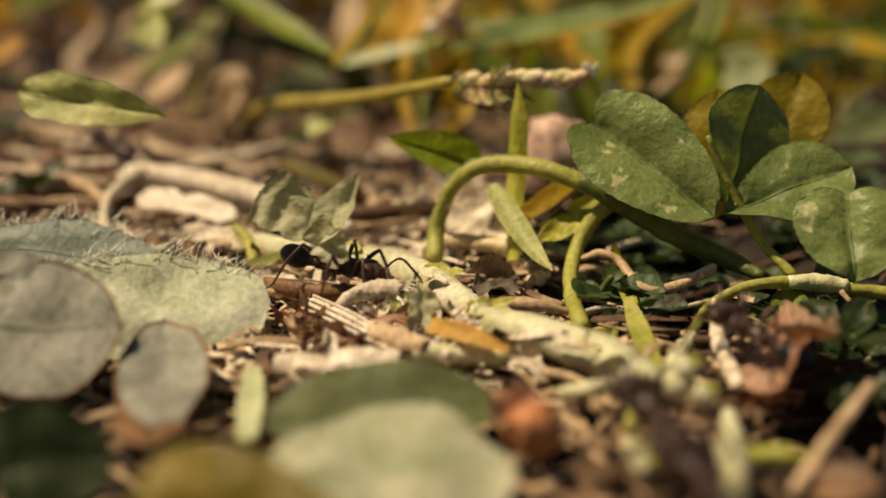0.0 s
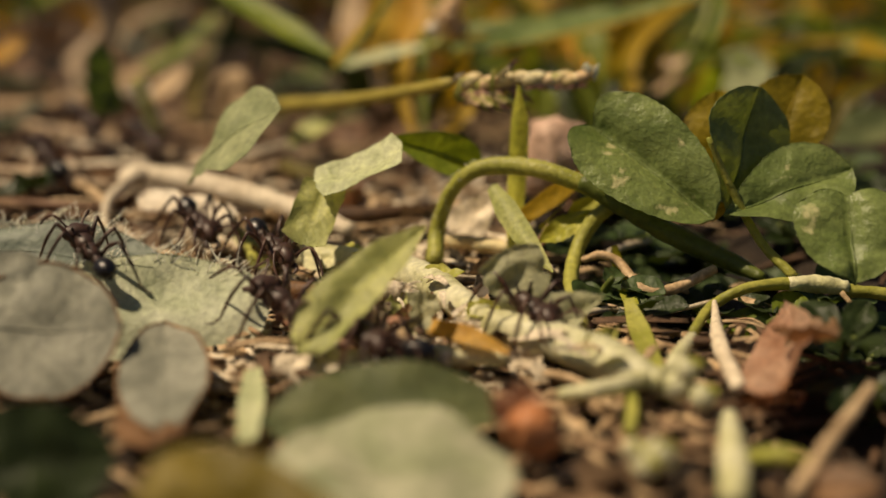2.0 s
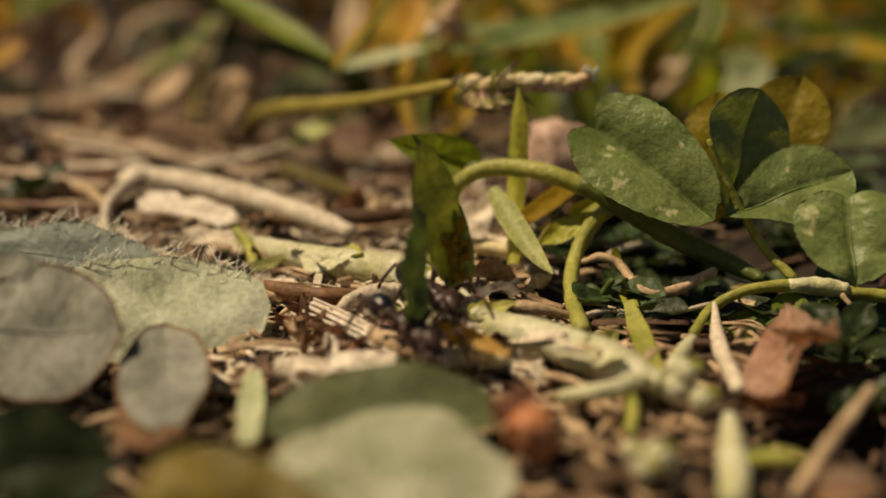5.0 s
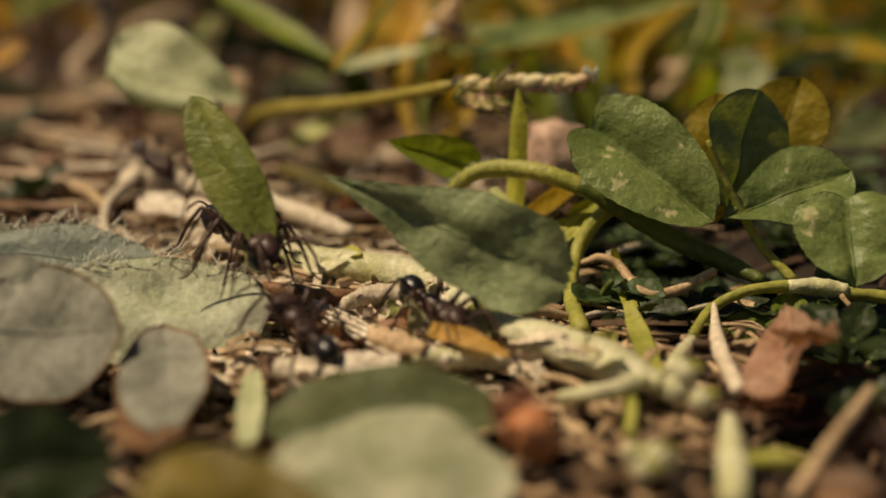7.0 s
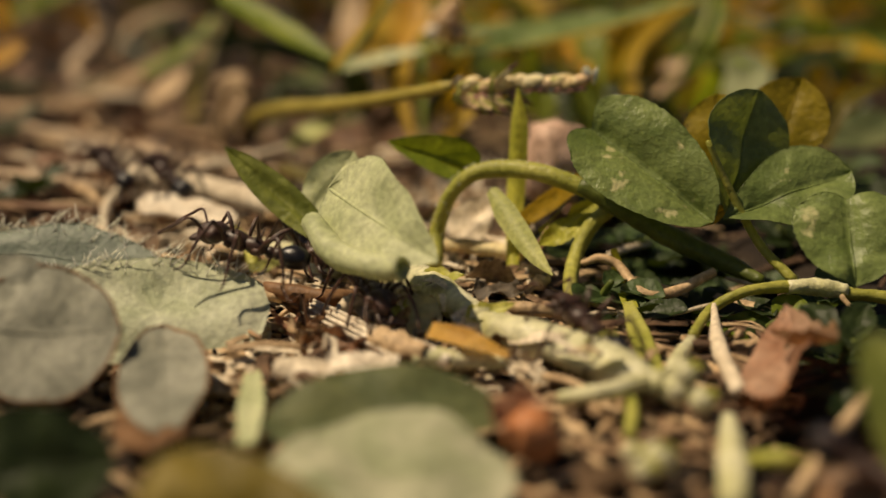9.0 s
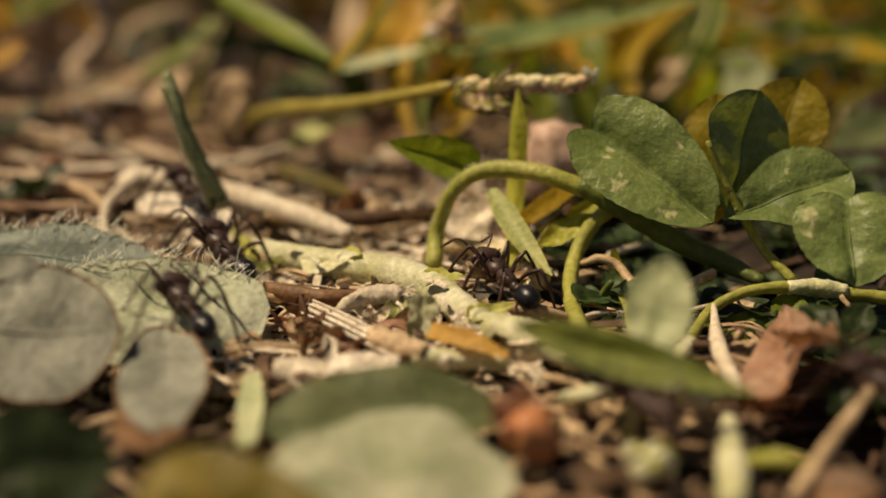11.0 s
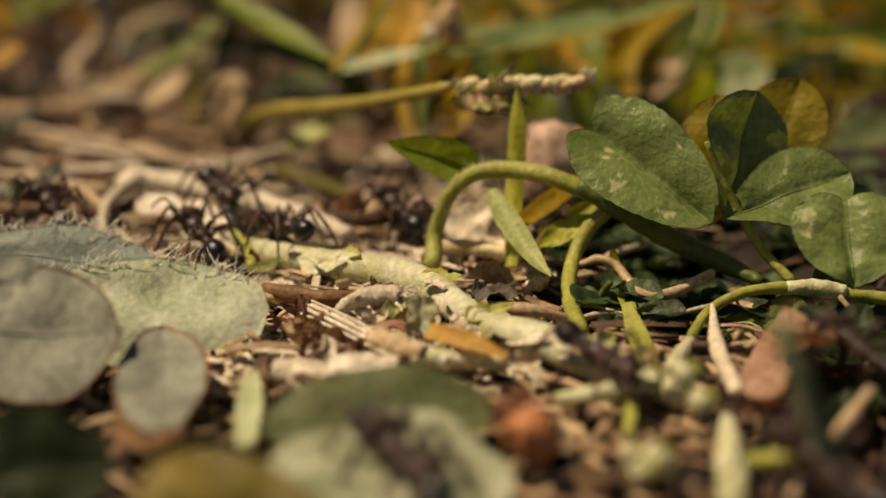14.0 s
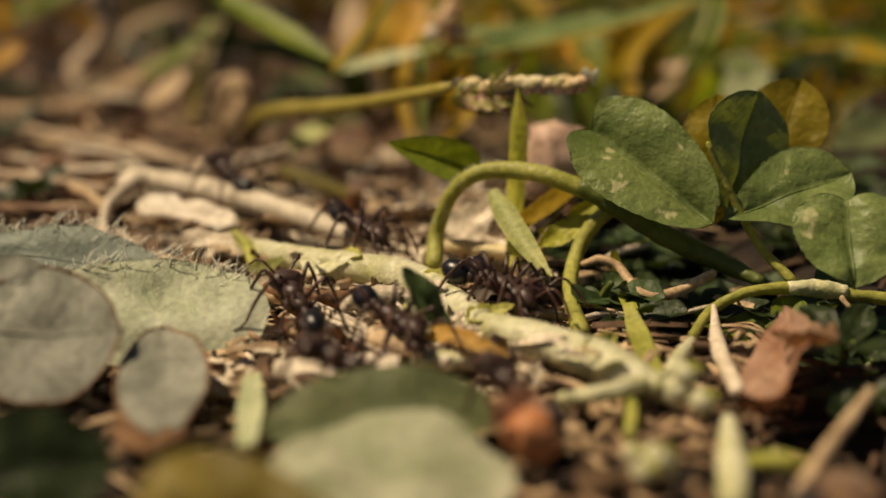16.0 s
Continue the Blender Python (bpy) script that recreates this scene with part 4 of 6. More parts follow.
blade("yellow_leaf_piece", [(-0.7, 89.0, 1.9), (1.4, 87.4, 1.9), (3.6, 86.0, 1.4)], [1.0, 1.2, 0.4], ORANGE, "orange-yellow torn piece of leaf", "leaf", "", up=(-0.4, -0.6, 0.7))
stalk("hollow_straw", [(-12.8, 104.3, 0.3), (-10.9, 100.6, 0.6), (-9.7, 100.7, 0.5)], [0.45, 0.5, 0.5], STRAW, "short hollow brown straw lying on the litter", "straw", "straws", hollow=True)
placed_leaf("leaf_fragment", (-1.3, 92.2, 0.4), (-1.2, 93.5, 2.6), (0.1, -0.95, 0.3), 1.7, CUT_ASH, "grey-green torn fragment of leaf", kind="strip", ragged=0.5, seed=41, rib=False)
placed_leaf("leaf_fragment", (-3.0, 95.1, 0.4), (-2.3, 96.5, 2.1), (-0.3, -0.9, 0.3), 1.5, CUT_GREEN, "green folded fragment of leaf", kind="drop", fold=0.5, seed=42, rib=False)
husk_line = [(-6.4, 95.6, 1.0), (-5.3, 96.2, 1.6), (-3.9, 96.6, 1.8), (-2.5, 96.4, 1.8)]
husk = stalk("dry_husk", husk_line, [0.3, 0.5, 0.62, 0.66], STRAW_PALE, "frayed cream husk of a broken stem", "husk", n=22, sides=12, rough=0.14, hollow=True)
tuft_at = Vector((-2.4, 96.2, 1.8)) - husk.location / MM
for k in range(22):
    spread = Vector((frayed.uniform(-0.3, 0.5), frayed.uniform(-0.6, 0.1), frayed.uniform(-0.55, 0.6)))
    root = tuft_at + Vector((-0.3, 0, 0)) + spread * 0.7
    part("fibre", ribbon([root, root + spread * 0.5 + Vector((0.35, -0.1, 0)), root + spread * 1.2 + Vector((0.5, -0.25, frayed.uniform(-0.5, 0.2)))], [0.2, 0.14, 0.04], 0.05, (0, -1, 0.3), 0.1, 6, k, 0.3), STRAW_WHITE if k % 3 else STRAW_PALE, husk, "")
for k, (base, tip) in enumerate((((0.5, 91.6, 0.8), (1.9, 92.6, 1.4)), ((0.7, 92.6, 1.3), (1.7, 93.6, 1.7)), ((1.1, 91.2, 1.1), (2.2, 91.4, 1.2)))):
    placed_leaf("white_chip", base, tip, (0.15 * k - 0.2, -0.7, 0.7), 0.9, STRAW_WHITE, "white angular chip of dry stem beside the runner", "chip", rib=False, group="white chips", kind="strip", wave=0.15, seed=90 + k)
placed_leaf("leaf_fragment", (0.5, 92.3, 0.8), (2.1, 95.5, 0.8), (-0.2, -0.6, 0.8), 1.4, STRAW_PALE, "white chip of dry leaf", kind="cut", ragged=0.4, seed=44, rib=False)
stalk("splinter", [(0.5, 94.5, 0.3), (1.1, 95.5, 1.8)], [0.2, 0.12], STRAW, "small upright splinter of straw", "straw", "straws")
stalk("straw", [(2.7, 97.9, 0.5), (5.0, 95.9, 1.1), (7.8, 96.1, 0.5)], [0.25, 0.5, 0.2], STRAW, "curved grey-brown straw on the ground", "straw", "straws")
stick = stalk("pale_stick", [(-24.0, 128.9, 2.0), (-19.0, 125.2, 2.0), (-14.2, 121.3, 1.8), (-9.2, 117.0, 1.3), (-6.6, 114.6, 0.9)], [0.8, 0.98, 0.95, 0.8, 0.6], STRAW_PALE, "thick bleached stick lying on the litter", "stick", n=34, rough=0.05, sides=12)
o = stick.location / MM
knot = part("knot", moved(lump((1.2, 0.95, 0.95), 0.4, 5, 10, 14), Matrix.Translation(Vector((-24.4, 127.6, 2.0)) - o)), STRAW_PALE, stick, "swollen pale joint")
side_stem = tube([(-24.2, 127.0, 2.2), (-25.3, 122.5, 1.5), (-25.0, 118.2, 0.8), (-23.0, 112.1, 0.5)], [0.62, 0.45, 0.34, 0.25], 20, 9, 0.12)
part("branch", ([v - o for v in side_stem[0]], side_stem[1]), STRAW_PALE, stick, "thin bent side stem")
placed_leaf("dry_chip", (-22.5, 120.0, 2.2), (-15.3, 118.0, 1.0), (0, -0.4, 0.9), 2.8, STRAW_WHITE, "whitish papery chip of dry leaf", kind="cut", ragged=0.5, seed=45, rib=False)
placed_leaf("dry_chip", (-18.7, 114.0, 1.0), (-14.3, 113.0, 0.9), (0, -0.4, 0.9), 1.8, STRAW_PALE, "cream papery chip of dry leaf", kind="oval", ragged=0.3, curl=40, seed=46, rib=False)
stalk("green_sprig", [(-14.7, 113.0, 1.6), (-13.6, 111.5, 0.9), (-12.8, 107.7, 0.5)], [0.3, 0.45, 0.4], STEM, "short green broken sprig", "sprig")
blade("green_sprig", [(-13.0, 106.6, 0.5), (-12.0, 107.7, 0.5), (-10.8, 108.0, 1.0)], [0.4, 0.9, 0.4], CUT_GREEN, "short green torn blade", "sprig", "", up=CAMSIDE)
stalk("twig", [(-9.6, 121.2, 0.5), (-5.2, 120.0, 0.8), (-0.6, 123.1, 0.6)], [0.6, 0.65, 0.5], TWIG, "dark brown twig lying on the soil", "twig")
placed_leaf("dry_leaf", (0.7, 115.2, 0.3), (3.9, 116.0, 3.5), (-0.2, -0.8, 0.5), 3.0, STRAW_PALE, "cream dry leaf behind the clover stem", kind="drop", curl=30, seed=47)
thing("pink_stone", lump((2.5, 2.0, 3.0), 0.45, 6, 14, 18, 1.9, 0.15), PINK, "rounded pink-brown stone behind the clover", "stone", at=Matrix.Translation((8.6, 122.0, 4.7)))

far_straw = random.Random(61)
for i in range(54):
    y = far_straw.uniform(117, 178)
    x = far_straw.uniform(-0.30, -0.08) * y
    a, l = far_straw.gauss(-0.55, 0.5), far_straw.uniform(4, 15)
    c = Vector((x, y, max(rise(x, y), -0.5) + far_straw.uniform(0.4, 1.5)))
    d = Vector((math.cos(a), math.sin(a), far_straw.uniform(-0.08, 0.14))) * l / 2
    bow = Vector((-d.y, d.x, 0)) * far_straw.uniform(-0.2, 0.2) + Vector((0, 0, far_straw.uniform(0, 0.5)))
    w = far_straw.uniform(0.16, 0.42)
    mat, word = far_straw.choice(((STRAW, "tan"), (STICK, "greyed"), (STRAW_PALE, "bleached"), (TWIG, "dark brown"), (UMBER, "reddish brown"), (LITTER, "brown")))
    thing("straw", tube([c - d, c + bow, c + d], [w, w * 1.1, w * 0.7], 9, 7, 0.14, i), mat, word + " thin straw lying across the litter", "straw", "straws behind")

# crumpled brown scraps and pale curls beside the split straw
for k, (x, y, size, mat, word) in enumerate(((-8.9, 97.2, 2.4, UMBER, "reddish brown"), (-8.0, 95.3, 2.6, UMBER, "reddish brown"), (-7.2, 93.6, 2.7, DULL_RUST, "brown"), (-6.1, 92.6, 2.3, UMBER, "dark brown"), (-8.6, 92.8, 2.2, STRAW, "tan"),
                                             (-5.4, 91.2, 2.2, UMBER, "dark brown"), (-9.4, 94.6, 2.0, RUST, "pinkish"), (-6.7, 95.0, 1.9, STRAW_PALE, "cream"), (-7.6, 90.6, 2.4, DULL_RUST, "brown"), (-4.4, 89.4, 2.0, RUST, "pinkish"))):
    m = Matrix.Translation((x, y, max(rise(x, y), -0.8) + 1.0)) @ Euler((0.5 * math.sin(k * 2.1), 0.6 * math.cos(k * 1.3), k * 1.9)).to_matrix().to_4x4()
    thing("crumpled_scrap", leaf(size, size * 0.85, "cut", 0.3, 0.7, (-1) ** k * (80 + 14 * k), 0.9, 0.1, 600 + k, 0, 0.6, 0.08, 16, 11), mat, word + " crumpled scrap of dead leaf in the litter", "leaf scrap", "crumpled scraps", at=m)
placed_leaf("curled_husk", (-9.3, 86.2, 1.0), (-6.2, 85.4, 1.0), (0.1, -0.5, 0.85), 2.6, STRAW_PALE, "cream curled half shell of dry stem", kind="broad", cup=-0.9, wave=0.3, seed=73, rib=False)
placed_leaf("dry_strip", (-6.4, 85.2, 1.2), (-2.4, 84.8, 1.3), (0.0, -0.3, 0.95), 1.9, STRAW_WHITE, "cream flat strip of dry stem", kind="strip", ragged=0.4, wave=0.4, seed=74, rib=False)
stalk("brown_stem", [(-11.2, 101.0, 0.9), (-7.6, 98.6, 1.0), (-4.4, 99.4, 0.8)], [0.5, 0.62, 0.4], DULL_RUST, "pinkish brown dry stem beside the runner", "stem", rough=0.1)
blade("dry_bract", [(6.0, 106.6, 1.6), (7.4, 107.4, 3.2), (8.6, 108.4, 4.6)], [0.5, 0.9, 0.3], UMBER, "narrow brown bract beside the grass", "bract", "", up=CAMSIDE, fold=0.3)
placed_leaf("dead_leaf", (2.0, 102.0, 0.5), (5.1, 102.0, 0.5), (0.1, -0.15, 0.97), 3.0, DUN_LEAF, "grey-brown flat dead leaf beside the runner", kind="cut", wave=0.7, ragged=0.5, seed=78, rib=False)
placed_leaf("torn_leaf", (6.4, 106.2, 2.3), (10.2, 107.0, 4.3), (-0.3, -0.75, 0.6), 1.8, NEAR_GRASS, "small toothed green leaf under the clover", kind="lance", fold=0.3, serrate=0.08, wave=0.4, seed=75)

# ---- broken stems and buds in front of the clover ----
stalk("clover_cutting", [(6.1, 81.5, 0.6), (8.7, 81.1, 1.2), (12.1, 83.9, 1.0)], [0.4, 0.5, 0.45], RUNNER, "pale green broken clover stem", "cutting", "clover cuttings")
stalk("clover_cutting", [(11.8, 82.2, 0.5), (13.1, 87.7, 0.5), (14.5, 91.7, 0.5)], [0.5, 0.55, 0.3], RUNNER, "pale green broken clover stem", "cutting", "clover cuttings")
stalk("clover_cutting", [(13.0, 68.3, 0.5), (13.8, 73.6, 0.5), (14.5, 78.8, 0.5)], [0.75, 0.8, 0.4], RUNNER, "pale thick broken stem", "cutting", "clover cuttings")
stalk("clover_cutting", [(14.4, 73.2, 0.5), (15.7, 71.7, 1.2), (17.2, 72.1, 0.6)], [0.35, 0.5, 0.4], STEM, "short green broken stem", "cutting", "clover cuttings")
stalk("clover_cutting", [(9.3, 77.0, 0.3), (9.8, 80.5, 0.5), (9.8, 83.0, 0.5)], [0.35, 0.4, 0.3], STEM, "short green upright stem", "cutting", "clover cuttings")
for centre, size in (((12.2, 81.1, 1.2), 0.8), ((13.3, 79.8, 1.1), 0.7), ((10.1, 72.2, 1.0), 0.8), ((9.3, 71.1, 0.9), 0.6), ((12.6, 80.9, 2.2), 0.7), ((9.0, 73.3, 0.9), 0.5)):
    bud = thing("bud", lump((size, size * 0.8, size * 1.1), 0.25, size * 9, 8, 10), RUNNER, "pale yellow-green bud in the litter", "bud", "buds in the litter", at=Matrix.Translation(centre))
    part("scale", moved(leaf(size * 2.2, size * 1.4, "drop", 0.3, 0.4, 60, 0.1, 0.1, 3), Matrix.Translation((0.1, -size * 0.5, size * 0.3)) @ Euler((1.1, 0.3, size * 4)).to_matrix().to_4x4()), STEM, bud)
stalk("stick", [(15.8, 68.9, 0.5), (18.2, 72.6, 1.6), (21.4, 77.8, 2.4)], [0.36, 0.38, 0.32], STRAW, "thin tan stick leaning on the litter", "stick")
placed_leaf("small_leaf", (15.9, 70.2, 0.5), (19.5, 68.4, 1.0), (0, -0.5, 0.9), 2.2, DULL_RUST, "reddish brown dead leaf on the litter", kind="oval", seed=51)

# ---- grass and stems behind ----
def far_blade(points, width, mat, label, r=False, tuft=None):
    if r:
        return stalk("straw", points, [width / 2.6, width / 2.2, width / 3], mat, label, "straw", "straws behind", n=26, rough=0.14)
    return blade("grass", points, [width * 0.8, width, width, width * 0.35], mat, label, tuft=tuft, up=(0, -0.6, 0.8), n=18)


far_blade([(-19.6, 148.0, 14.2), (-14.4, 143.0, 12.0), (-9.4, 139.0, 9.9)], 2.3, GRASS, "broad green blade of grass", tuft=back_tuft)
far_blade([(-4.6, 137.0, 15.4), (-7.0, 138.0, 12.0), (-8.7, 138.0, 10.0), (-9.3, 138.0, 9.2)], 0.8, GRASS_GOLD, "golden half of a folded blade", tuft=back_tuft)
far_blade([(-4.1, 137.6, 15.4), (-6.4, 138.6, 12.0), (-8.4, 138.6, 9.6), (-9.2, 138.6, 8.5)], 0.8, STEM_DARK, "dark green half of a folded blade", tuft=back_tuft)
far_blade([(-8.9, 146.0, 8.0), (-4.7, 147.0, 8.9), (-1.7, 147.0, 9.5)], 1.3, CUT_PALE, "pale green blade of grass", tuft=back_tuft)
far_blade([(0.8, 146.0, 9.6), (5.8, 147.0, 10.1), (11.4, 148.0, 11.1), (16.6, 149.0, 12.2), (23.3, 150.0, 13.9)], 1.35, BLUE_GRASS, "long pale blue-green blade of grass lying across", tuft=back_tuft)
far_blade([(0.8, 151.0, 10.3), (6.0, 151.0, 10.8), (11.7, 152.0, 11.4), (15.8, 152.0, 12.2)], 1.4, BLUE_GRASS, "long blue-green blade of grass lying across", tuft=back_tuft)
far_blade([(2.4, 149.5, 9.3), (7.5, 149.5, 9.8), (13.1, 150.0, 10.7), (19.3, 150.6, 12.3)], 0.9, GRASS_GOLD, "golden dry blade of grass lying across", tuft=back_tuft)
far_blade([(-3.2, 150.0, 8.5), (-3.7, 146.0, 5.8), (-2.6, 142.0, 2.2)], 1.2, GRASS_GOLD, "golden dry blade of grass", tuft=back_tuft)
far_blade([(-1.8, 150.0, 10.5), (-1.9, 147.0, 6.9), (-1.7, 143.0, 2.0)], 0.7, GRASS, "thin green blade of grass", tuft=back_tuft)
far_blade([(0.0, 138.0, 3.0), (1.5, 138.0, 4.7), (2.7, 139.0, 5.7)], 1.3, GRASS_GOLD, "yellow blade of grass", tuft=back_tuft)
far_blade([(-9.0, 172.0, 11.5), (-9.4, 170.0, 9.0), (-9.8, 166.0, 6.7)], 2.6, STRAW, "tan dry blade of grass", tuft=back_tuft)
far_blade([(-3.1, 170.0, 11.8), (-3.2, 168.0, 9.3), (-4.4, 164.0, 6.7)], 3.4, ORANGE, "broad orange dead blade of grass", tuft=back_tuft)
far_blade([(-5.6, 176.0, 10.1), (-6.8, 172.0, 7.6), (-8.2, 166.0, 6.1)], 3.2, GRASS_GOLD, "broad golden blade of grass", tuft=back_tuft)
far_blade([(5.7, 176.0, 11.1), (5.6, 176.0, 8.9), (5.2, 172.0, 5.8)], 2.6, GRASS_GOLD, "broad golden blade of grass", tuft=back_tuft)
far_blade([(11.8, 160.0, 8.2), (13.0, 157.0, 7.0), (14.1, 154.0, 5.8)], 1.2, ORANGE, "orange blade of grass", tuft=side_tuft)
far_blade([(17.5, 150.0, 4.1), (17.3, 153.0, 6.7), (18.4, 156.0, 8.7), (21.9, 160.0, 11.0), (25.3, 163.0, 12.6)], 1.7, GRASS_GOLD, "curved yellow-green blade of grass", tuft=side_tuft)
far_blade([(17.5, 151.5, 3.5), (17.0, 154.0, 6.3), (17.6, 157.0, 8.3)], 1.3, GRASS, "green blade of grass", tuft=side_tuft)
far_blade([(25.5, 154.0, 13.6), (24.6, 152.0, 10.8), (22.7, 149.0, 8.4)], 2.0, GRASS, "dark green blade of grass", tuft=side_tuft)
# painted highlight: a thin pale strip along the blade's left side
far_blade([(24.6, 153.4, 13.6), (23.8, 151.6, 11.1), (22.1, 148.6, 8.7)], 0.45, CUT_GREEN, "pale strip as highlight along the dark blade's edge", tuft=side_tuft)
far_blade([(29.2, 125.0, 5.1), (30.9, 126.0, 8.1), (32.9, 128.0, 9.0), (35.7, 130.0, 9.2)], 1.3, OLIVE_LEAF, "curved yellow-green blade of grass", tuft=side_tuft)
placed_leaf("orange_leaf", (34.8, 185.0, 1.4), (32.3, 188.0, 10.0), (-0.2, -0.8, 0.5), 5.0, ORANGE, "orange-brown dead leaf in the grass", kind="oval", seed=76)
placed_leaf("dry_chip", (21.2, 160.0, 5.8), (24.0, 160.0, 6.6), (-0.2, -0.6, 0.7), 1.4, STICK, "pale pinkish chip of dry leaf in the grass", kind="oval", seed=77, rib=False)
stalk("straw", [(19.5, 158.0, 2.1), (21.7, 159.0, 3.9), (23.7, 160.0, 5.1)], [0.6, 0.7, 0.5], STRAW, "tan dry straw leaning in the grass", "straw")
thing("withered_floret", lump((0.7, 0.56, 0.56), 0.5, 40, 8, 10, 2.4, 0.2), STRAW_WHITE, "white withered floret on a grass stem", "floret", "withered florets", at=Matrix.Translation((-0.9, 146.0, 11.3)))
thing("withered_floret", lump((1.1, 0.88, 0.88), 0.5, 41, 8, 10, 2.4, 0.2), SEED_PINK, "pinkish grey withered floret on a grass stem", "floret", "withered florets", at=Matrix.Translation((0.3, 147.0, 12.3)))
thing("withered_floret", lump((1.0, 0.80, 0.80), 0.5, 42, 8, 10, 2.4, 0.2), SEED_PINK, "pinkish grey withered floret on a grass stem", "floret", "withered florets", at=Matrix.Translation((1.1, 147.0, 11.2)))
thing("withered_floret", lump((0.9, 0.72, 0.72), 0.5, 43, 8, 10, 2.4, 0.2), SEED_PINK, "pinkish grey withered floret on a grass stem", "floret", "withered florets", at=Matrix.Translation((0.8, 147.0, 13.3)))
thing("withered_floret", lump((0.8, 0.64, 0.64), 0.5, 44, 8, 10, 2.4, 0.2), STEM, "yellow-green withered floret on a grass stem", "floret", "withered florets", at=Matrix.Translation((-0.5, 145.5, 9.8)))
placed_leaf("pale_leaf", (32.4, 140.0, 2.6), (42.0, 145.0, 3.6), (0, -0.6, 0.8), 4.2, SHADE_LEAF, "olive green leaf behind the clover", kind="oval", seed=61)
placed_leaf("dead_leaf", (36.8, 186.0, 2.2), (47.3, 190.0, 3.6), (-0.3, -0.5, 0.8), 4.2, STICK, "pale pinkish dead leaf in the grass", kind="oval", seed=62)
placed_leaf("green_leaf", (26.2, 160.0, 4.2), (32.0, 160.0, 5.9), (0, -0.8, 0.6), 5.5, CUT_GREY, "grey-green leaf in the grass", kind="oval", seed=63)
placed_leaf("orange_leaf", (-46.8, 165.0, 4.9), (-42.6, 168.0, 7.4), (-0.4, -0.85, 0.4), 2.6, ORANGE, "orange dead leaf in the grass", kind="oval", seed=64)
far_blade([(-47.6, 166.8, 0.5), (-38.3, 169.1, 0.5), (-32.1, 178.0, 2.8), (-25.1, 182.0, 6.3)], 2.0, STRAW, "bent yellowish stalk of grass", tuft=left_tuft)
far_blade([(-47.5, 161.0, 1.0), (-34.5, 149.8, 1.2), (-26.8, 144.0, 1.0), (-20.5, 138.7, 0.8), (-16.0, 135.0, 0.6)], 1.15, STICK, "tan dry straw lying on the litter", True)
far_blade([(-39.5, 136.0, 1.0), (-32.5, 132.1, 1.0), (-26.9, 129.4, 0.8)], 1.15, STICK, "brown dry stem lying on the litter", True)
far_blade([(-22.0, 133.6, 1.2), (-17.1, 138.5, 1.2), (-13.4, 142.0, 1.8)], 1.0, STRAW_PALE, "tan dry straw lying on the litter", True)
placed_leaf("pale_leaf", (-13.8, 142.0, 1.8), (-9.0, 142.0, 4.3), (-0.2, -0.5, 0.85), 2.5, CUT_GREEN, "pale green leaf of grass", kind="broad", seed=65)
far_blade([(-13.6, 135.6, 1.3), (-10.4, 132.1, 0.9), (-6.5, 126.7, 0.7)], 1.5, OLIVE_LEAF, "dark green blade of grass on the litter", tuft=back_tuft)
far_blade([(-38.8, 185.0, 11.0), (-37.7, 185.0, 6.5), (-39.6, 185.0, 3.6), (-41.2, 184.6, 2.2), (-40.2, 183.0, 0.4)], 2.8, STICK, "curved pink-tan dry stem", True)
far_blade([(-40.0, 180.0, 0.6), (-33.1, 180.0, 1.7), (-28.0, 180.0, 4.4), (-23.6, 180.0, 8.4)], 1.7, OLIVE_LEAF, "curved olive blade of grass", tuft=left_tuft)
far_blade([(-24.7, 160.6, 0.5), (-25.1, 170.0, 3.8), (-23.0, 176.0, 9.5)], 1.3, OLIVE_LEAF, "yellowish olive blade of grass", tuft=left_tuft)
far_blade([(-20.3, 149.6, -0.5), (-20.7, 150.0, 2.5), (-19.9, 150.0, 5.0), (-18.7, 150.2, 5.7), (-17.8, 150.4, 4.4), (-18.6, 150.6, 1.2)], 1.1, STRAW, "curled tan straw standing on the litter", True)
far_blade([(-54.7, 210.0, 4.7), (-50.0, 215.0, 7.0), (-45.5, 215.0, 9.2)], 3.0, GRASS, "green blade of grass", tuft=left_tuft)


placed_leaf("dead_leaf", (-29.9, 165.0, 1.1), (-26.2, 168.0, 4.7), (-0.4, -0.7, 0.6), 2.6, STRAW, "tan dead leaf in the grass", kind="oval", seed=67)
far_blade([(-21.2, 154.7, 0.5), (-19.6, 160.0, 2.6), (-20.4, 163.0, 4.3), (-23.0, 165.0, 3.4)], 1.8, STRAW, "curled tan dry stem", True)
far_blade([(-30.9, 170.0, 3.8), (-26.4, 170.0, 6.4), (-23.7, 172.0, 9.4)], 1.6, GRASS, "olive blade of grass", tuft=left_tuft)


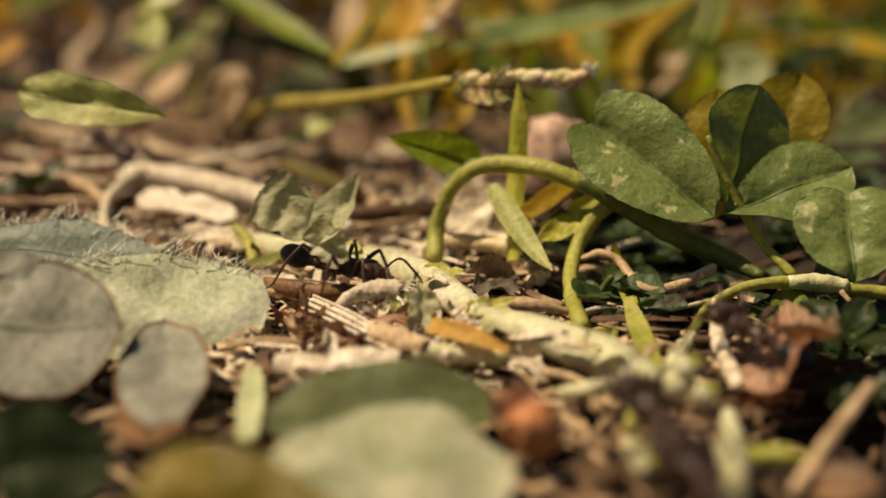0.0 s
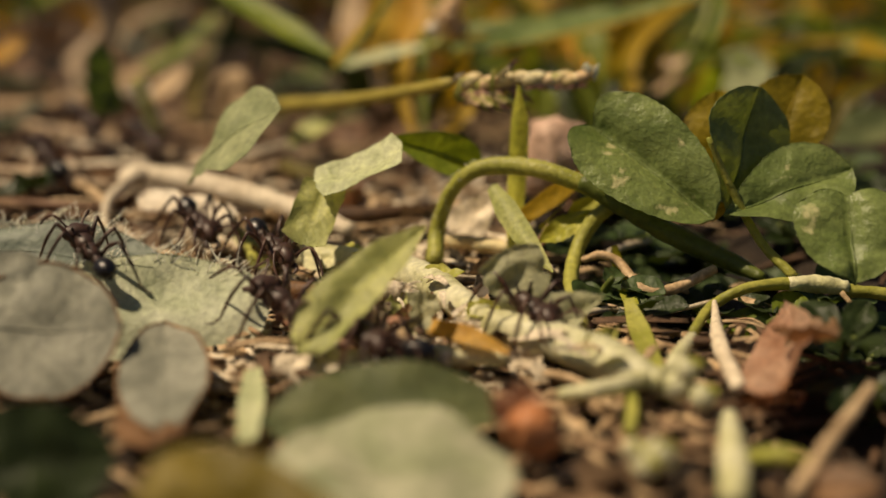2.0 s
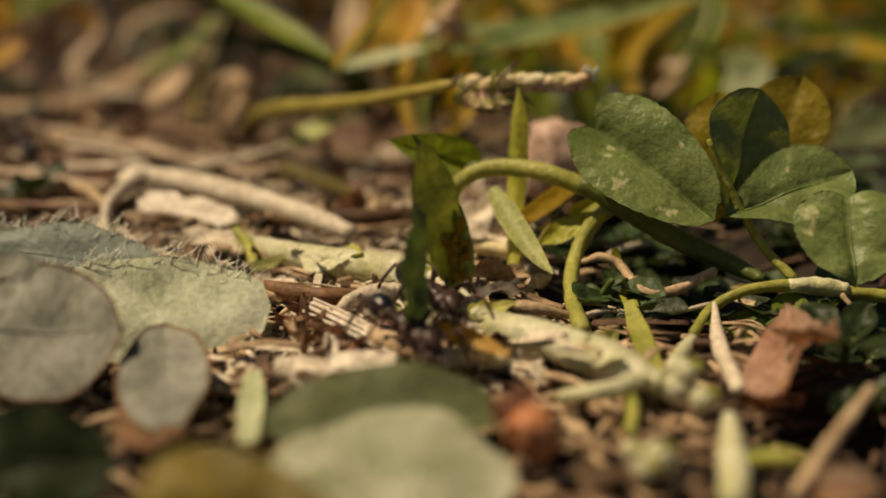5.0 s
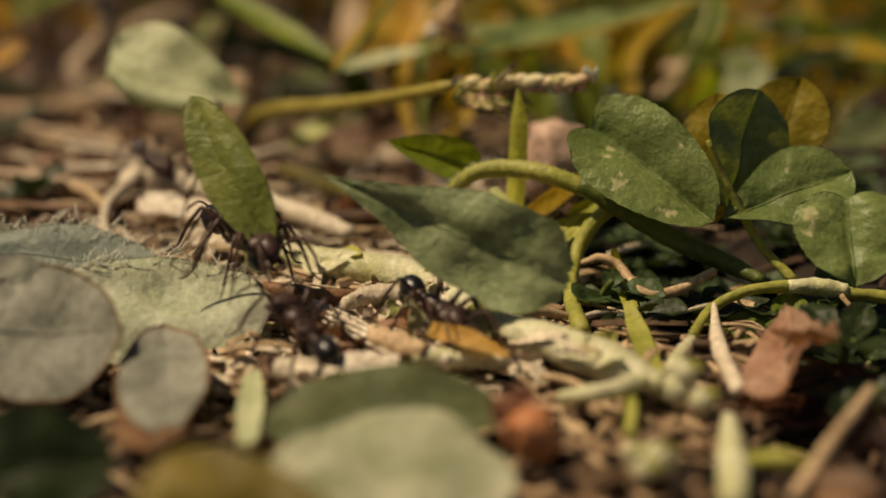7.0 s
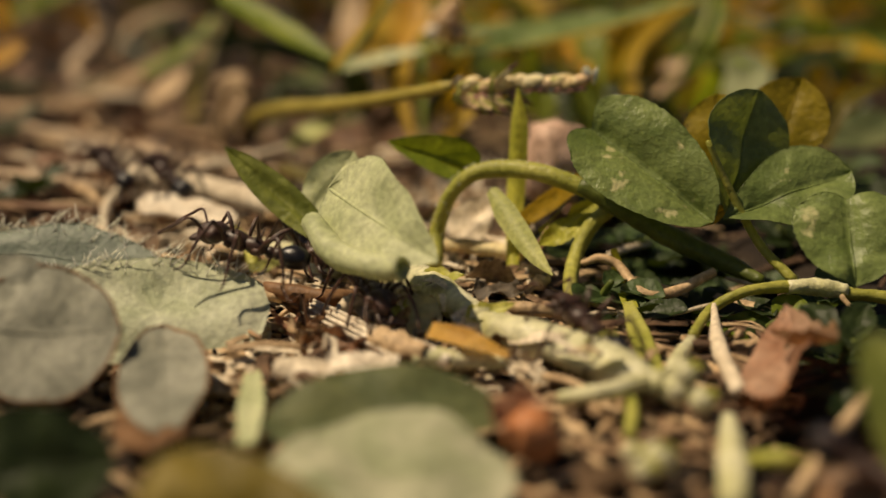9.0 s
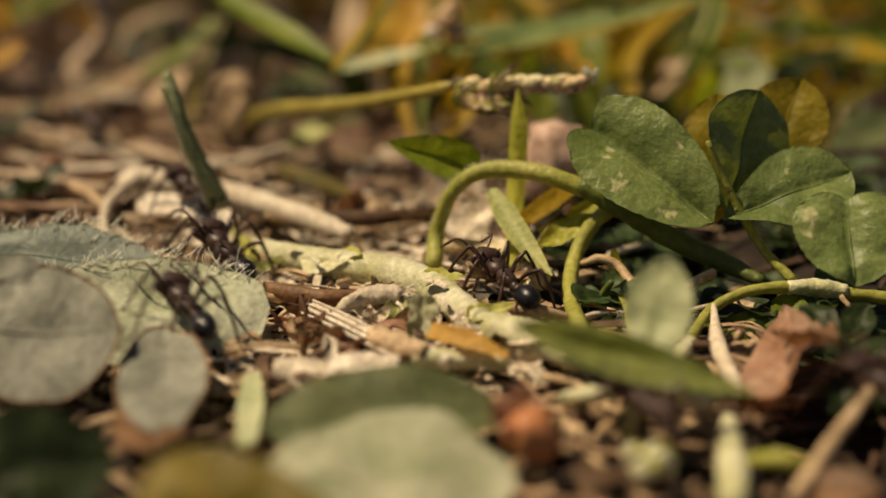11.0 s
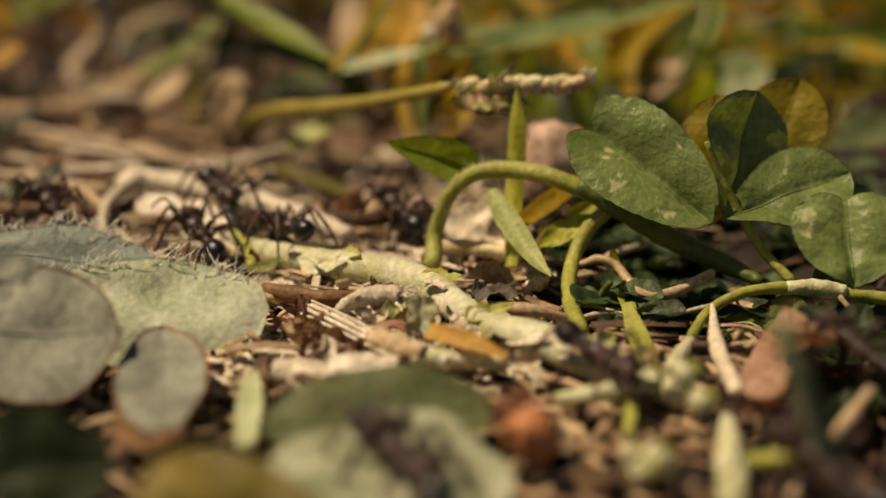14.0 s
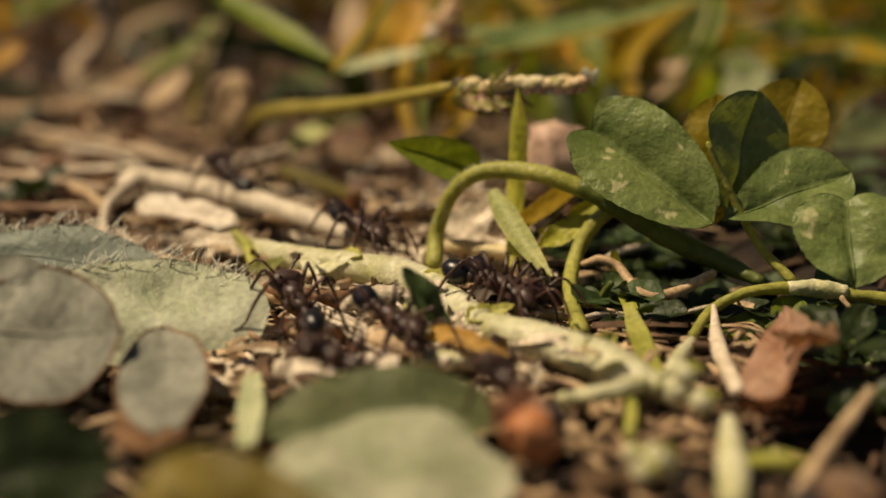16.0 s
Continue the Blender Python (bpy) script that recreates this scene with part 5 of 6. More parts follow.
def back_grass(name, count, mat, label, seed, span, tall, leaning=(0.6, 2.2), west=-200):
    """Grass behind the clearing, thinner where the trail comes through."""
    rng = random.Random(seed)
    shapes = []
    while len(shapes) < count:
        y = rng.uniform(*span)
        x = rng.uniform(-0.42, 0.42) * y
        if x < west or off_trail(x, y) < 14 or (x < -12 and y < 185) or y < 150 + abs(x - 20) * 0.4:
            continue
        h, a, lean = rng.uniform(*tall), rng.uniform(0, 6.3), rng.uniform(*leaning)
        d = Vector((math.cos(a), math.sin(a), 0)) * h * lean
        b = Vector((x, y, rise(x, y) - 0.5))
        w = rng.uniform(1.2, 3.2)
        shapes.append(ribbon([b, b + d * 0.3 + Vector((0, 0, h * 0.6)), b + d + Vector((0, 0, h * rng.uniform(0.5, 1.0)))], [w * 0.7, w, w * 0.8, 0.2], 0.2, (rng.uniform(-.5, .5), -0.9, 0.4), 0.2, 9, len(shapes), sheet=True))
    return tagged(part(name, joined(*shapes), mat), label, "grass", kind="stuff")


back_grass("grass_behind", 240, GRASS, "green grass behind the clearing", 71, (150, 420), (5, 17), west=0)
# near-black blades stand in for the shaded gaps in the grass
back_grass("dark_grass_behind", 300, SHADED_DARK_LEAF, "green grass behind the clearing, coloured dark for the shaded gaps", 75, (150, 420), (4, 14))
back_grass("golden_grass_behind", 240, GRASS_GOLD, "golden dry grass behind the clearing", 72, (165, 420), (5, 18), west=-8)
back_grass("olive_grass_behind", 170, OLIVE_LEAF, "olive grass behind the clearing", 77, (195, 420), (4, 14))
back_grass("dry_grass_behind", 70, STRAW, "tan dry grass behind the clearing", 73, (175, 420), (4, 12))
back_grass("orange_grass_behind", 130, ORANGE, "orange dead grass behind the clearing", 74, (190, 420), (4, 14))
back_grass("brown_grass_behind", 160, DULL_RUST, "brown dead grass behind the clearing", 76, (175, 420), (3, 11))


# ---- the ants and what they carry ----
def ant_meshes():
    """The meshes that all ants share, in the ant's own space: x forwards, the origin on the ground under the thorax."""
    def ball(x, z, size, seed=0, tilt=0, rough=0.08):
        return moved(lump(size, rough, seed, 10, 14), Matrix.Translation((x, 0, z)) @ Euler((0, radians(tilt), 0)).to_matrix().to_4x4())

    spines = [tube([(x, y, 2.05), (x - 0.1, y * 1.7, 2.6)], [0.1, 0.015], 4, 6, 0) for x, y in ((0.75, 0.25), (0.75, -0.25), (-0.55, 0.25), (-0.55, -0.25))]
    legs = {}
    for k, (a, reach) in enumerate(((44, 0.82), (92, 0.76), (148, 1.02))):
        for s in (1, -1):
            c, n = math.cos(radians(a)) * reach, math.sin(radians(a)) * reach * s
            knee, ankle, toe = Vector((c * 1.45, n * 1.45, 1.12)), Vector((c * 2.6, n * 2.6, -1.1)), Vector((c * 3.35, n * 3.35, -1.5))
            legs[k, s] = mesh("leg", joined(
                tube([(0, 0, 0), (c * 0.35, n * 0.35, 0.1)], [0.2, 0.15], 4, 7, 0),
                tube([(c * 0.3, n * 0.3, 0.05), knee * 0.55 + Vector((0, 0, 0.1)), knee], [0.09, 0.13, 0.095], 8, 7, 0),
                tube([knee, knee * 0.5 + ankle * 0.5 + Vector((c * 0.12, n * 0.12, 0.05)), ankle], [0.08, 0.095, 0.06], 8, 7, 0),
                tube([ankle, ankle * 0.5 + toe * 0.5 - Vector((0, 0, 0.12)), toe], [0.06, 0.05, 0.04], 6, 6, 0)), LEGS)
    made = {
        "thorax": mesh("thorax", joined(ball(0.55, 1.75, (0.75, 0.55, 0.52), 1), ball(-0.45, 1.68, (0.72, 0.46, 0.45), 2), *spines), CHITIN),
        "petiole": mesh("petiole", joined(ball(-1.25, 1.55, (0.3, 0.24, 0.32), 3), ball(-1.65, 1.6, (0.3, 0.32, 0.34), 4)), CHITIN),
        "gaster": mesh("gaster", ball(-2.5, 1.62, (0.86, 0.62, 0.62), 5, 8, 0.03), GASTER),
        "head": mesh("head", joined(ball(1.85, 1.75, (0.78, 0.5, 0.6), 6, 18, 0.04), ball(1.6, 1.85, (0.55, 0.9, 0.55), 7, 10, 0.1),
                                    *[tube([(1.35, y, 2.2), (1.2, y * 1.3, 2.5)], [0.1, 0.02], 4, 6, 0) for y in (0.4, -0.4)]), CHITIN_RED),
        "legs": legs}
    for s in (1, -1):
        made["mandible", s] = mesh("mandible", tube([(2.4, 0.3 * s, 1.45), (2.75, 0.3 * s, 1.3), (2.95, 0.04 * s, 1.22)], [0.16, 0.13, 0.05], 8, 7, 0), CHITIN_RED)
        made["antenna", s] = mesh("antenna", tube([(2.2, 0.3 * s, 1.85), (2.8, 0.95 * s, 2.5), (3.5, 1.25 * s, 2.0), (4.2, 1.2 * s, 1.4)], [0.07, 0.07, 0.075, 0.06], 16, 6, 0), LEGS)
        made["eye", s] = mesh("eye", moved(lump((0.14, 0.09, 0.14), 0, 0, 6, 8), Matrix.Translation((1.85, 0.60 * s, 1.95))), GASTER)
    return made


ANT = ant_meshes()
HIPS = {0: (0.75, 0.38, 1.5), 1: (0.15, 0.40, 1.5), 2: (-0.5, 0.36, 1.5)}


def ant(label, size=1.0):
    body = tagged(new("ant"), label, "ant", "ants on the trail")
    for name in ("thorax", "petiole", "gaster"):
        part(name, ANT[name], None, body, "blue-black glossy abdomen" if name == "gaster" else "")
    head = part("head", ANT["head"], None, body, "dark reddish brown head")
    for s in (1, -1):
        for name in ("mandible", "antenna", "eye"):
            part(name, ANT[name, s], None, head)
    feet = []
    for k in range(3):
        for s in (1, -1):
            leg = part("leg", ANT["legs"][k, s], None, body)
            x, y, z = HIPS[k]
            leg.location = Vector((x, y * s, z)) * MM
            feet.append((leg, k, s))
    body.scale = (size, size, size)
    return body, feet


RETURNING = "dark brown spiny ant walking without a load"
CARRYING = "dark brown spiny ant carrying a piece of leaf"
PACE = 75.0


def march(keys, outbound, label=RETURNING, size=1.22, backwards=False, lift=0.0, face=None):
    """An ant that walks through the keys (seconds, x, y, height of the footing), on the trail before and after them."""
    body, feet = ant(label, size)
    way = TRAIL if outbound else -TRAIL
    first, last = keys[0], keys[-1]
    full = list(keys)
    if first[0] > 0:
        d = way * PACE * first[0]
        full.insert(0, (0.0, first[1] - d.x, first[2] - d.y, 0.7))
    if last[0] < 16:
        d = way * PACE * (16 - last[0])
        full.append((16.0, last[1] + d.x, last[2] + d.y, 0.7))
    if last[0] < 14.5:
        d = way * PACE * 0.8
        full.insert(-1, (last[0] + 0.8, last[1] + d.x, last[2] + d.y, 0.7))
    if first[0] > 1.5:
        d = way * PACE * 0.8
        full.insert(1, (first[0] - 0.8, first[1] - d.x, first[2] - d.y, 0.7))
    rows = []
    for i, (t, x, y, z) in enumerate(full):
        a, b = full[max(i - 1, 0)], full[min(i + 1, len(full) - 1)]
        v = Vector((b[1] - a[1], b[2] - a[2], 0))
        v = (v.normalized() if v.length > 0.5 else way) * 0.75 + way
        if backwards:
            v = -v
        turn = math.degrees(math.atan2(v.y, v.x))
        if face is not None and first[0] <= t <= last[0]:
            turn = face
        rows.append((t, pose(x * MM, y * MM, (z + lift) * MM, 0, 8 if outbound != backwards else -12, turn)))
    walk(body, rows)
    # the legs step by threes while the ant crosses the clearing
    begin, end = max(0.0, first[0] - 0.6), min(16.0, last[0] + 0.6)
    for leg, k, s in feet:
        phase = math.pi if (k + (s > 0)) % 2 else 0.0
        place = leg.location / MM
        rows, t = [], begin
        while t <= end:
            c = 2 * math.pi * t / 0.4 + phase
            rows.append((t, pose(place.x * MM, place.y * MM, place.z * MM, 7 * s * max(0, math.cos(c)), 0, 15 * s * math.sin(c) * (1 if s > 0 else 1))))
            t += 0.1
        if rows[0][0] > 0:
            rows.insert(0, (0.0, rows[0][1]))
        if rows[-1][0] < 16:
            rows.append((16.0, rows[-1][1]))
        walk(leg, rows)
    return body


def facing(x, y, z, roll, yaw, tilt=0):
    """The pose of a carried leaf: its length leans by roll from level, its face turns by yaw and tips up by tilt."""
    return Matrix.Translation(Vector((x, y, z)) * MM) @ pose(0, 0, 0, 0, 0, yaw) @ pose(0, 0, 0, -tilt, 0, 0) @ pose(0, 0, 0, 0, -roll, 0) @ pose(0, 0, 0, 90, 0, 0)


def carried(ob, keys, tilt=24):
    """A load that goes along the trail through the keys (seconds, x, y, z, roll, yaw and, where it differs, tilt)."""
    full = [k if len(k) > 6 else (*k, tilt) for k in keys]
    early = full[0]
    t, x, y, z, roll, yaw, lean = early
    if t > 0:
        d = TRAIL * PACE * t
        full.insert(0, (0.0, x - d.x, y - d.y, z, roll, yaw, lean))
    t, x, y, z, roll, yaw, lean = full[-1]
    if t < 16:
        d = TRAIL * PACE * (16 - t)
        full.append((16.0, x + d.x, y + d.y, z, roll, yaw, lean))
    if t < 14.5:
        d = TRAIL * PACE * 0.8
        full.insert(-1, (t + 0.8, x + d.x, y + d.y, z, roll, yaw, lean))
    t, x, y, z, roll, yaw, lean = early
    if t > 1.5:
        d = TRAIL * PACE * 0.8
        full.insert(1, (t - 0.8, x - d.x, y - d.y, z, roll, yaw, lean))
    walk(ob, [(t, facing(*rest)) for t, *rest in full])


def load(name, shape, mat, label, rib=None):
    ob = tagged(part(name, shape, mat), label, "leaf", "pieces of leaf carried by ants")
    if rib:
        add_rib(ob, rib[0], rib[1], mat, **rib[2])
    return ob


def carried_leaf(length, width, mat, label, **form):
    return load("leaf_piece", leaf(length, width, **form), mat, label, (length, width, form))


def two_lobed_piece():
    """A stiff piece of leaf, torn into two lobes that fold against each other."""
    ob = load("leaf_piece", (
        moved(leaf(4.2, 3.9, "cut", 0.15, 0.2, 20, 0.5, 0.16, 81, 0, 0.35), Matrix.Translation((-1.6, 0.2, 0)) @ Euler((0.1, 0.3, radians(-25))).to_matrix().to_4x4())), CUT_ASH, "grey-green dry piece of leaf torn into two lobes")
    part("lobe", (
        moved(leaf(5.6, 2.9, "lance", 0.3, 0.1, 25, 0.5, 0.16, 82, 0, 0.2), Matrix.Translation((1.7, 0.2, 0.2)) @ Euler((-0.2, -0.2, radians(58))).to_matrix().to_4x4())), CUT_ASH, ob)
    part("lobe", (
        moved(leaf(3.2, 2.6, "cut", 0.2, 0.2, 30, 0.4, 0.16, 83, 0, 0.4), Matrix.Translation((1.5, -1.9, 0.3)) @ Euler((0.3, 0.2, radians(-50))).to_matrix().to_4x4())), CUT_ASH, ob)
    return ob


def folded_strip():
    """A pale strip of leaf folded over at right angles."""
    ob = load("leaf_strip", (
        moved(leaf(6.2, 3.0, "strip", 0.05, 0.1, 25, 0.3, 0.15, 84, 0, 0.07), Matrix.Translation((1.4, 1.7, 0)) @ Euler((-0.5, 0, radians(28))).to_matrix().to_4x4())), CUT_PALE, "pale yellow-green strip of leaf folded over")
    part("flap", (
        moved(leaf(5.0, 2.9, "strip", 0.05, 0.1, 15, 0.3, 0.15, 85, 0, 0.07), Matrix.Translation((-1.3, -1.5, -0.1)) @ Euler((0.3, 0.3, radians(84))).to_matrix().to_4x4())), CUT_GREEN, ob)
    return ob


def sprig():
    """A narrow-leaved sprig with yellow buds."""
    ob = load("sprig", leaf(9.6, 3.5, "oval", 0.2, 0.0, 25, 0.4, 0.16, 86), CUT_YELLOW, "narrow dark green leafy sprig with yellow buds")
    part("leaf", moved(leaf(11.0, 1.9, "lance", 0.3, 0.0, -30, 0.4, 0.16, 87), Matrix.Translation((-0.6, -1.9, -0.6)) @ Euler((0.3, 0, radians(8))).to_matrix().to_4x4()), CUT_DARK, ob)
    rng = random.Random(9)
    for i in range(16):
        part("bud", moved(lump((0.55, 0.3, 0.3), 0.2, i, 6, 8), Matrix.Translation((-4.0 + i * 0.2, -0.6 + rng.uniform(-0.9, 0.9), 0.6)) @ Euler((0, rng.uniform(-1, 1), rng.uniform(0, 3))).to_matrix().to_4x4()), GRASS_GOLD, ob, "yellow bud")
    return ob


def fuzzy_stick():
    ob = load("stick", tube([(-2.6, 0, 0), (0, 0.1, 0), (2.6, 0, 0)], [0.5, 0.6, 0.5], 16, 9, 0.12), STEM, "short fuzzy yellow-green stick")
    rng = random.Random(3)
    part("hairs", joined(*[tube([(x, 0.4 * math.cos(a), 0.4 * math.sin(a)), (x + 0.15, 0.95 * math.cos(a), 0.95 * math.sin(a))], [0.05, 0.015], 3, 4, 0)
                           for x, a in [(rng.uniform(-2.3, 2.3), rng.uniform(0, 6.3)) for i in range(160)]]), HAIR, ob, "white hairs")
    return ob


def split_stick():
    ob = load("rolled_leaf", tube([(-5.0, 0.1, -0.2), (-3.2, 0.05, 0.1), (-1, -0.1, 0.2), (1.4, 0, 0.1), (3.6, 0.15, -0.1), (5.0, 0.1, -0.3)], [0.38, 0.5, 0.56, 0.62, 0.66, 0.6], 34, 12, 0.09, 8, True), CUT_GREY, "grey-green rolled strip of leaf like a stick")
    part("rolled_edge", tube([(-4.6, -0.5, 0.35), (-2, -0.42, 0.62), (1, -0.5, 0.62), (3.0, -0.35, 0.55), (4.7, -0.5, 0.2)], [0.1, 0.2, 0.24, 0.26, 0.2], 22, 8, 0.2, 3), CUT_ASH, ob, "paler free edge of the roll")
    part("bud", moved(lump((0.8, 0.72, 0.66), 0.3, 4, 10, 12), Matrix.Translation((4.6, 0.1, -0.2))), CUT_DARK, ob, "dark green bitten end")
    return ob


def blade_and_leaf():
    ob = load("leaf_piece", leaf(12.6, 2.3, "lance", 0.2, 0, 20, 0.3, 0.16, 89), CUT_YELLOW, "yellow-green narrow leaf with a paler leaflet")
    part("leaflet", moved(leaf(5.5, 3.4, "oval", 0.1, 0, 15, 0.3, 0.16, 90), Matrix.Translation((0.2, 3.2, -1.5)) @ Euler((0, 0, radians(100))).to_matrix().to_4x4()), CUT_PALE, ob)
    return ob


def motions():
    out = lambda keys, **more: march(keys, True, **more)
    back = lambda keys, **more: march(keys, False, **more)
    # loads and the ants under them
    out([(0, -6.7, 99.4, 0.5), (0.5, -2.2, 102.9, 0.5), (1.0, -1.6, 101.9, 0.5), (1.5, 2.3, 96.4, 0.5), (2.0, 4.8, 91.7, 0.5), (2.5, 6.5, 84.0, 0.5), (3.0, 9.3, 73.8, 0.5), (3.5, 12.5, 70.2, 0.5)], label=CARRYING)
    carried(two_lobed_piece(), [(0, -8.1, 100.2, 5.7, 0, -14), (0.5, -1.3, 102.9, 5.3, -5, -14), (1.0, -1.0, 101.9, 5.3, -8, -14), (1.5, 3.6, 96.4, 4.4, -30, -14), (2.0, 5.6, 91.7, 2.6, -35, -14), (2.5, 6.6, 84.0, 4.3, -38, -14), (3.0, 9.0, 73.8, 3.8, -30, 30), (3.5, 11.6, 70.2, 4.3, -30, 60)], tilt=32)
    out([(0, -26.7, 131.4, 1.5), (0.5, -9.5, 110.3, 0.5), (1.0, -6.2, 102.9, 0.5), (1.5, -5.3, 97.0, 0.5), (2.0, -4.5, 86.9, 0.5), (2.5, -1.9, 81.2, 0.5), (3.0, 2.7, 76.2, 0.5), (3.5, 7.6, 70.2, 0.5), (4.0, 13.1, 66.3, 0.5)], label=CARRYING)
    carried(carried_leaf(10.2, 3.5, CUT_GREEN, "fresh yellow-green piece of leaf", kind="drop", fold=0.25, wave=0.5, curl=-30, ragged=0.15, seed=91), [(0, -23.5, 109.0, 11.1, -8, -4), (0.5, -11.7, 110.3, 5.3, -15, -14), (1.0, -7.6, 102.9, 5.4, -12, -14), (1.5, -7.0, 97.0, 4.5, 10, -14), (2.0, -4.5, 86.9, 5.1, 58, -16, 46), (2.5, -2.2, 81.2, 3.0, -4, -14, 62), (3.0, 3.4, 75.4, 3.0, -6, 10, 62), (3.5, 8.3, 76.0, 2.0, -6, 24, 66), (4.0, 15.8, 62.0, 2.2, -8, 20, 60)])
    out([(0.5, -28.1, 133.7, 1.5), (1.0, -23.3, 116.6, 1.4), (1.5, -13.6, 112.5, 0.8), (2.0, -11.3, 105.0, 0.5), (2.5, -7.7, 97.0, 0.5), (3.0, -0.8, 87.9, 0.5), (3.5, 5.2, 81.2, 0.5), (4.0, 10.2, 72.4, 0.5)], label=CARRYING)
    carried(folded_strip(), [(0, -23.6, 142.0, 13.6, 6, -14), (0.5, -22.8, 133.7, 8.9, 10, -14), (1.0, -18.8, 116.6, 6.2, 20, -14), (1.5, -9.0, 112.5, 4.4, -5, -14), (2.0, -7.0, 105.0, 6.0, 0, -14), (2.5, -3.0, 97.0, 3.9, 14, 38), (3.0, 0.9, 87.9, 3.4, 18, 50), (3.5, 6.5, 80.0, 3.7, 30, 72), (4.0, 10.2, 70.9, 2.6, 20, 40)], tilt=32)
    out([(1.0, -29.1, 138.5, 1.5), (1.5, -20.8, 122.9, 1.5), (2.0, -17.0, 111.1, 0.5), (2.5, -13.4, 96.3, 3.2), (3.0, -11.2, 103.6, 0.5), (3.5, -7.7, 97.0, 0.5), (4.0, -2.7, 89.0, 0.5), (4.2, 0.2, 84.9, 0.5)], label=CARRYING)
    carried(carried_leaf(10.4, 7.2, CUT_GREY, "grey-green piece of leaf, blunt above and pointed below", kind="wedge", fold=0.06, wave=0.5, curl=-18, ragged=0.12, seed=92), [(1.0, -21.0, 138.5, 10.9, 65, -14), (1.5, -13.4, 122.9, 7.2, 55, -14), (2.0, -14.9, 111.1, 8.2, 48, -65), (2.5, -12.8, 96.3, 8.3, 70, -56, 20), (3.0, -12.1, 103.6, 6.6, 96, -18, 14), (3.5, -4.8, 91.0, 6.4, 84, -14, 10), (4.0, -0.9, 90.0, 4.8, 74, -32, 40), (4.2, 1.2, 86.0, 4.9, 75, -30)], tilt=38)
    out([(2.0, -31.9, 145.0, 1.5), (2.5, -22.1, 128.1, 1.5), (3.0, -12.5, 113.0, 0.8), (3.5, -10.6, 109.5, 0.5), (4.0, -6.4, 97.6, 0.5), (6.3, 12.0, 72.4, 0.5)], label=CARRYING)
    carried(carried_leaf(6.5, 4.2, CUT_DARK, "dark green torn piece of leaf", kind="cut", fold=0.1, wave=0.5, ragged=0.4, seed=93), [(2.0, -30.3, 145.0, 6.7, 95, 60), (2.5, -19.1, 128.1, 8.1, 130, 10), (3.0, -9.3, 113.0, 6.4, 100, 50), (3.5, -8.6, 109.5, 6.5, 110, 50), (4.0, -4.9, 97.6, 6.7, 100, 60), (6.3, 4.6, 72.4, 5.2, 60, 72)], tilt=0)
    out([(3.0, -25.2, 138.5, 1.5), (3.5, -16.9, 122.9, 1.5), (4.0, -9.6, 112.0, 0.7), (4.2, -8.3, 109.5, 0.5), (6.3, 12.1, 69.6, 0.5), (6.6, 14.5, 65.1, 0.5)], label=CARRYING)
    carried(sprig(), [(2.5, -32.5, 155.2, 11.4, 110, 0), (3.0, -23.5, 138.5, 10.2, 110, 0), (3.5, -17.4, 122.9, 9.3, 112, 15), (4.0, -8.2, 112.0, 10.4, 103, 40), (4.2, -7.6, 109.5, 9.7, 102, 40), (6.3, 13.7, 69.6, 6.2, 98, 60), (6.6, 15.0, 65.1, 6.2, 92, 62)], tilt=5)
    out([(2.5, -8.8, 111.1, 0.5), (3.0, -3.9, 105.0, 0.5), (3.5, -0.5, 102.2, 0.5), (4.0, 2.4, 90.1, 0.5)], label=CARRYING)
    carried(fuzzy_stick(), [(2.5, -8.7, 111.1, 5.2, 110, 0), (3.0, -4.9, 105.0, 6.0, 115, 0), (3.5, -0.7, 102.2, 7.0, 85, 0), (4.0, 2.3, 90.1, 5.1, 80, 10)], tilt=5)
    out([(6.3, -7.7, 106.5, 0.5), (6.5, -4.8, 100.2, 0.5), (7.0, -0.5, 91.7, 0.5), (7.5, 6.0, 77.0, 0.5), (8.0, 9.8, 75.8, 0.5), (8.5, 14.4, 63.4, 0.5)], label=CARRYING)
    carried(carried_leaf(15.2, 5.9, CUT_OLIVE, "large grey-green piece of leaf with a pointed tip", kind="spear", fold=0.12, wave=0.9, curl=-20, seed=94, ragged=0.15, veins=0.1), [(6.3, -9.2, 108.0, 7.5, -35, 0), (6.5, -5.5, 100.9, 7.0, -40, -8), (7.0, 0.2, 91.7, 7.1, -24, 0, 17), (7.5, 8.0, 77.0, 5.2, -46, 12, -22), (8.0, 13.6, 75.8, 4.1, -32, 6, 26), (8.5, 14.2, 60.0, 6.4, -52, 10, -38)])
    out([(6.3, -21.8, 114.0, 1.0), (6.5, -20.4, 111.5, 0.6), (7.0, -12.1, 96.3, 3.2), (7.5, -6.9, 98.3, 0.5), (8.0, 1.7, 86.9, 0.5), (8.5, 9.9, 71.5, 0.5), (9.0, 18.8, 65.7, 0.5)], label=CARRYING, size=1.4)
    carried(carried_leaf(11.0, 3.7, CUT_YELLOW, "smooth green piece of leaf with a pointed end", kind="oval", fold=0.1, wave=0.3, curl=-20, seed=95), [(6.3, -23.3, 114.0, 8.0, -45, -14), (6.5, -23.0, 111.5, 8.0, -40, -4), (7.0, -12.8, 96.3, 9.6, -55, -14), (7.5, -5.0, 98.3, 5.6, -62, -14), (8.0, 3.2, 86.9, 6.0, -65, -14), (8.5, 11.2, 77.0, 4.7, -62, -14), (9.0, 20.6, 65.7, 4.2, -60, -14)])
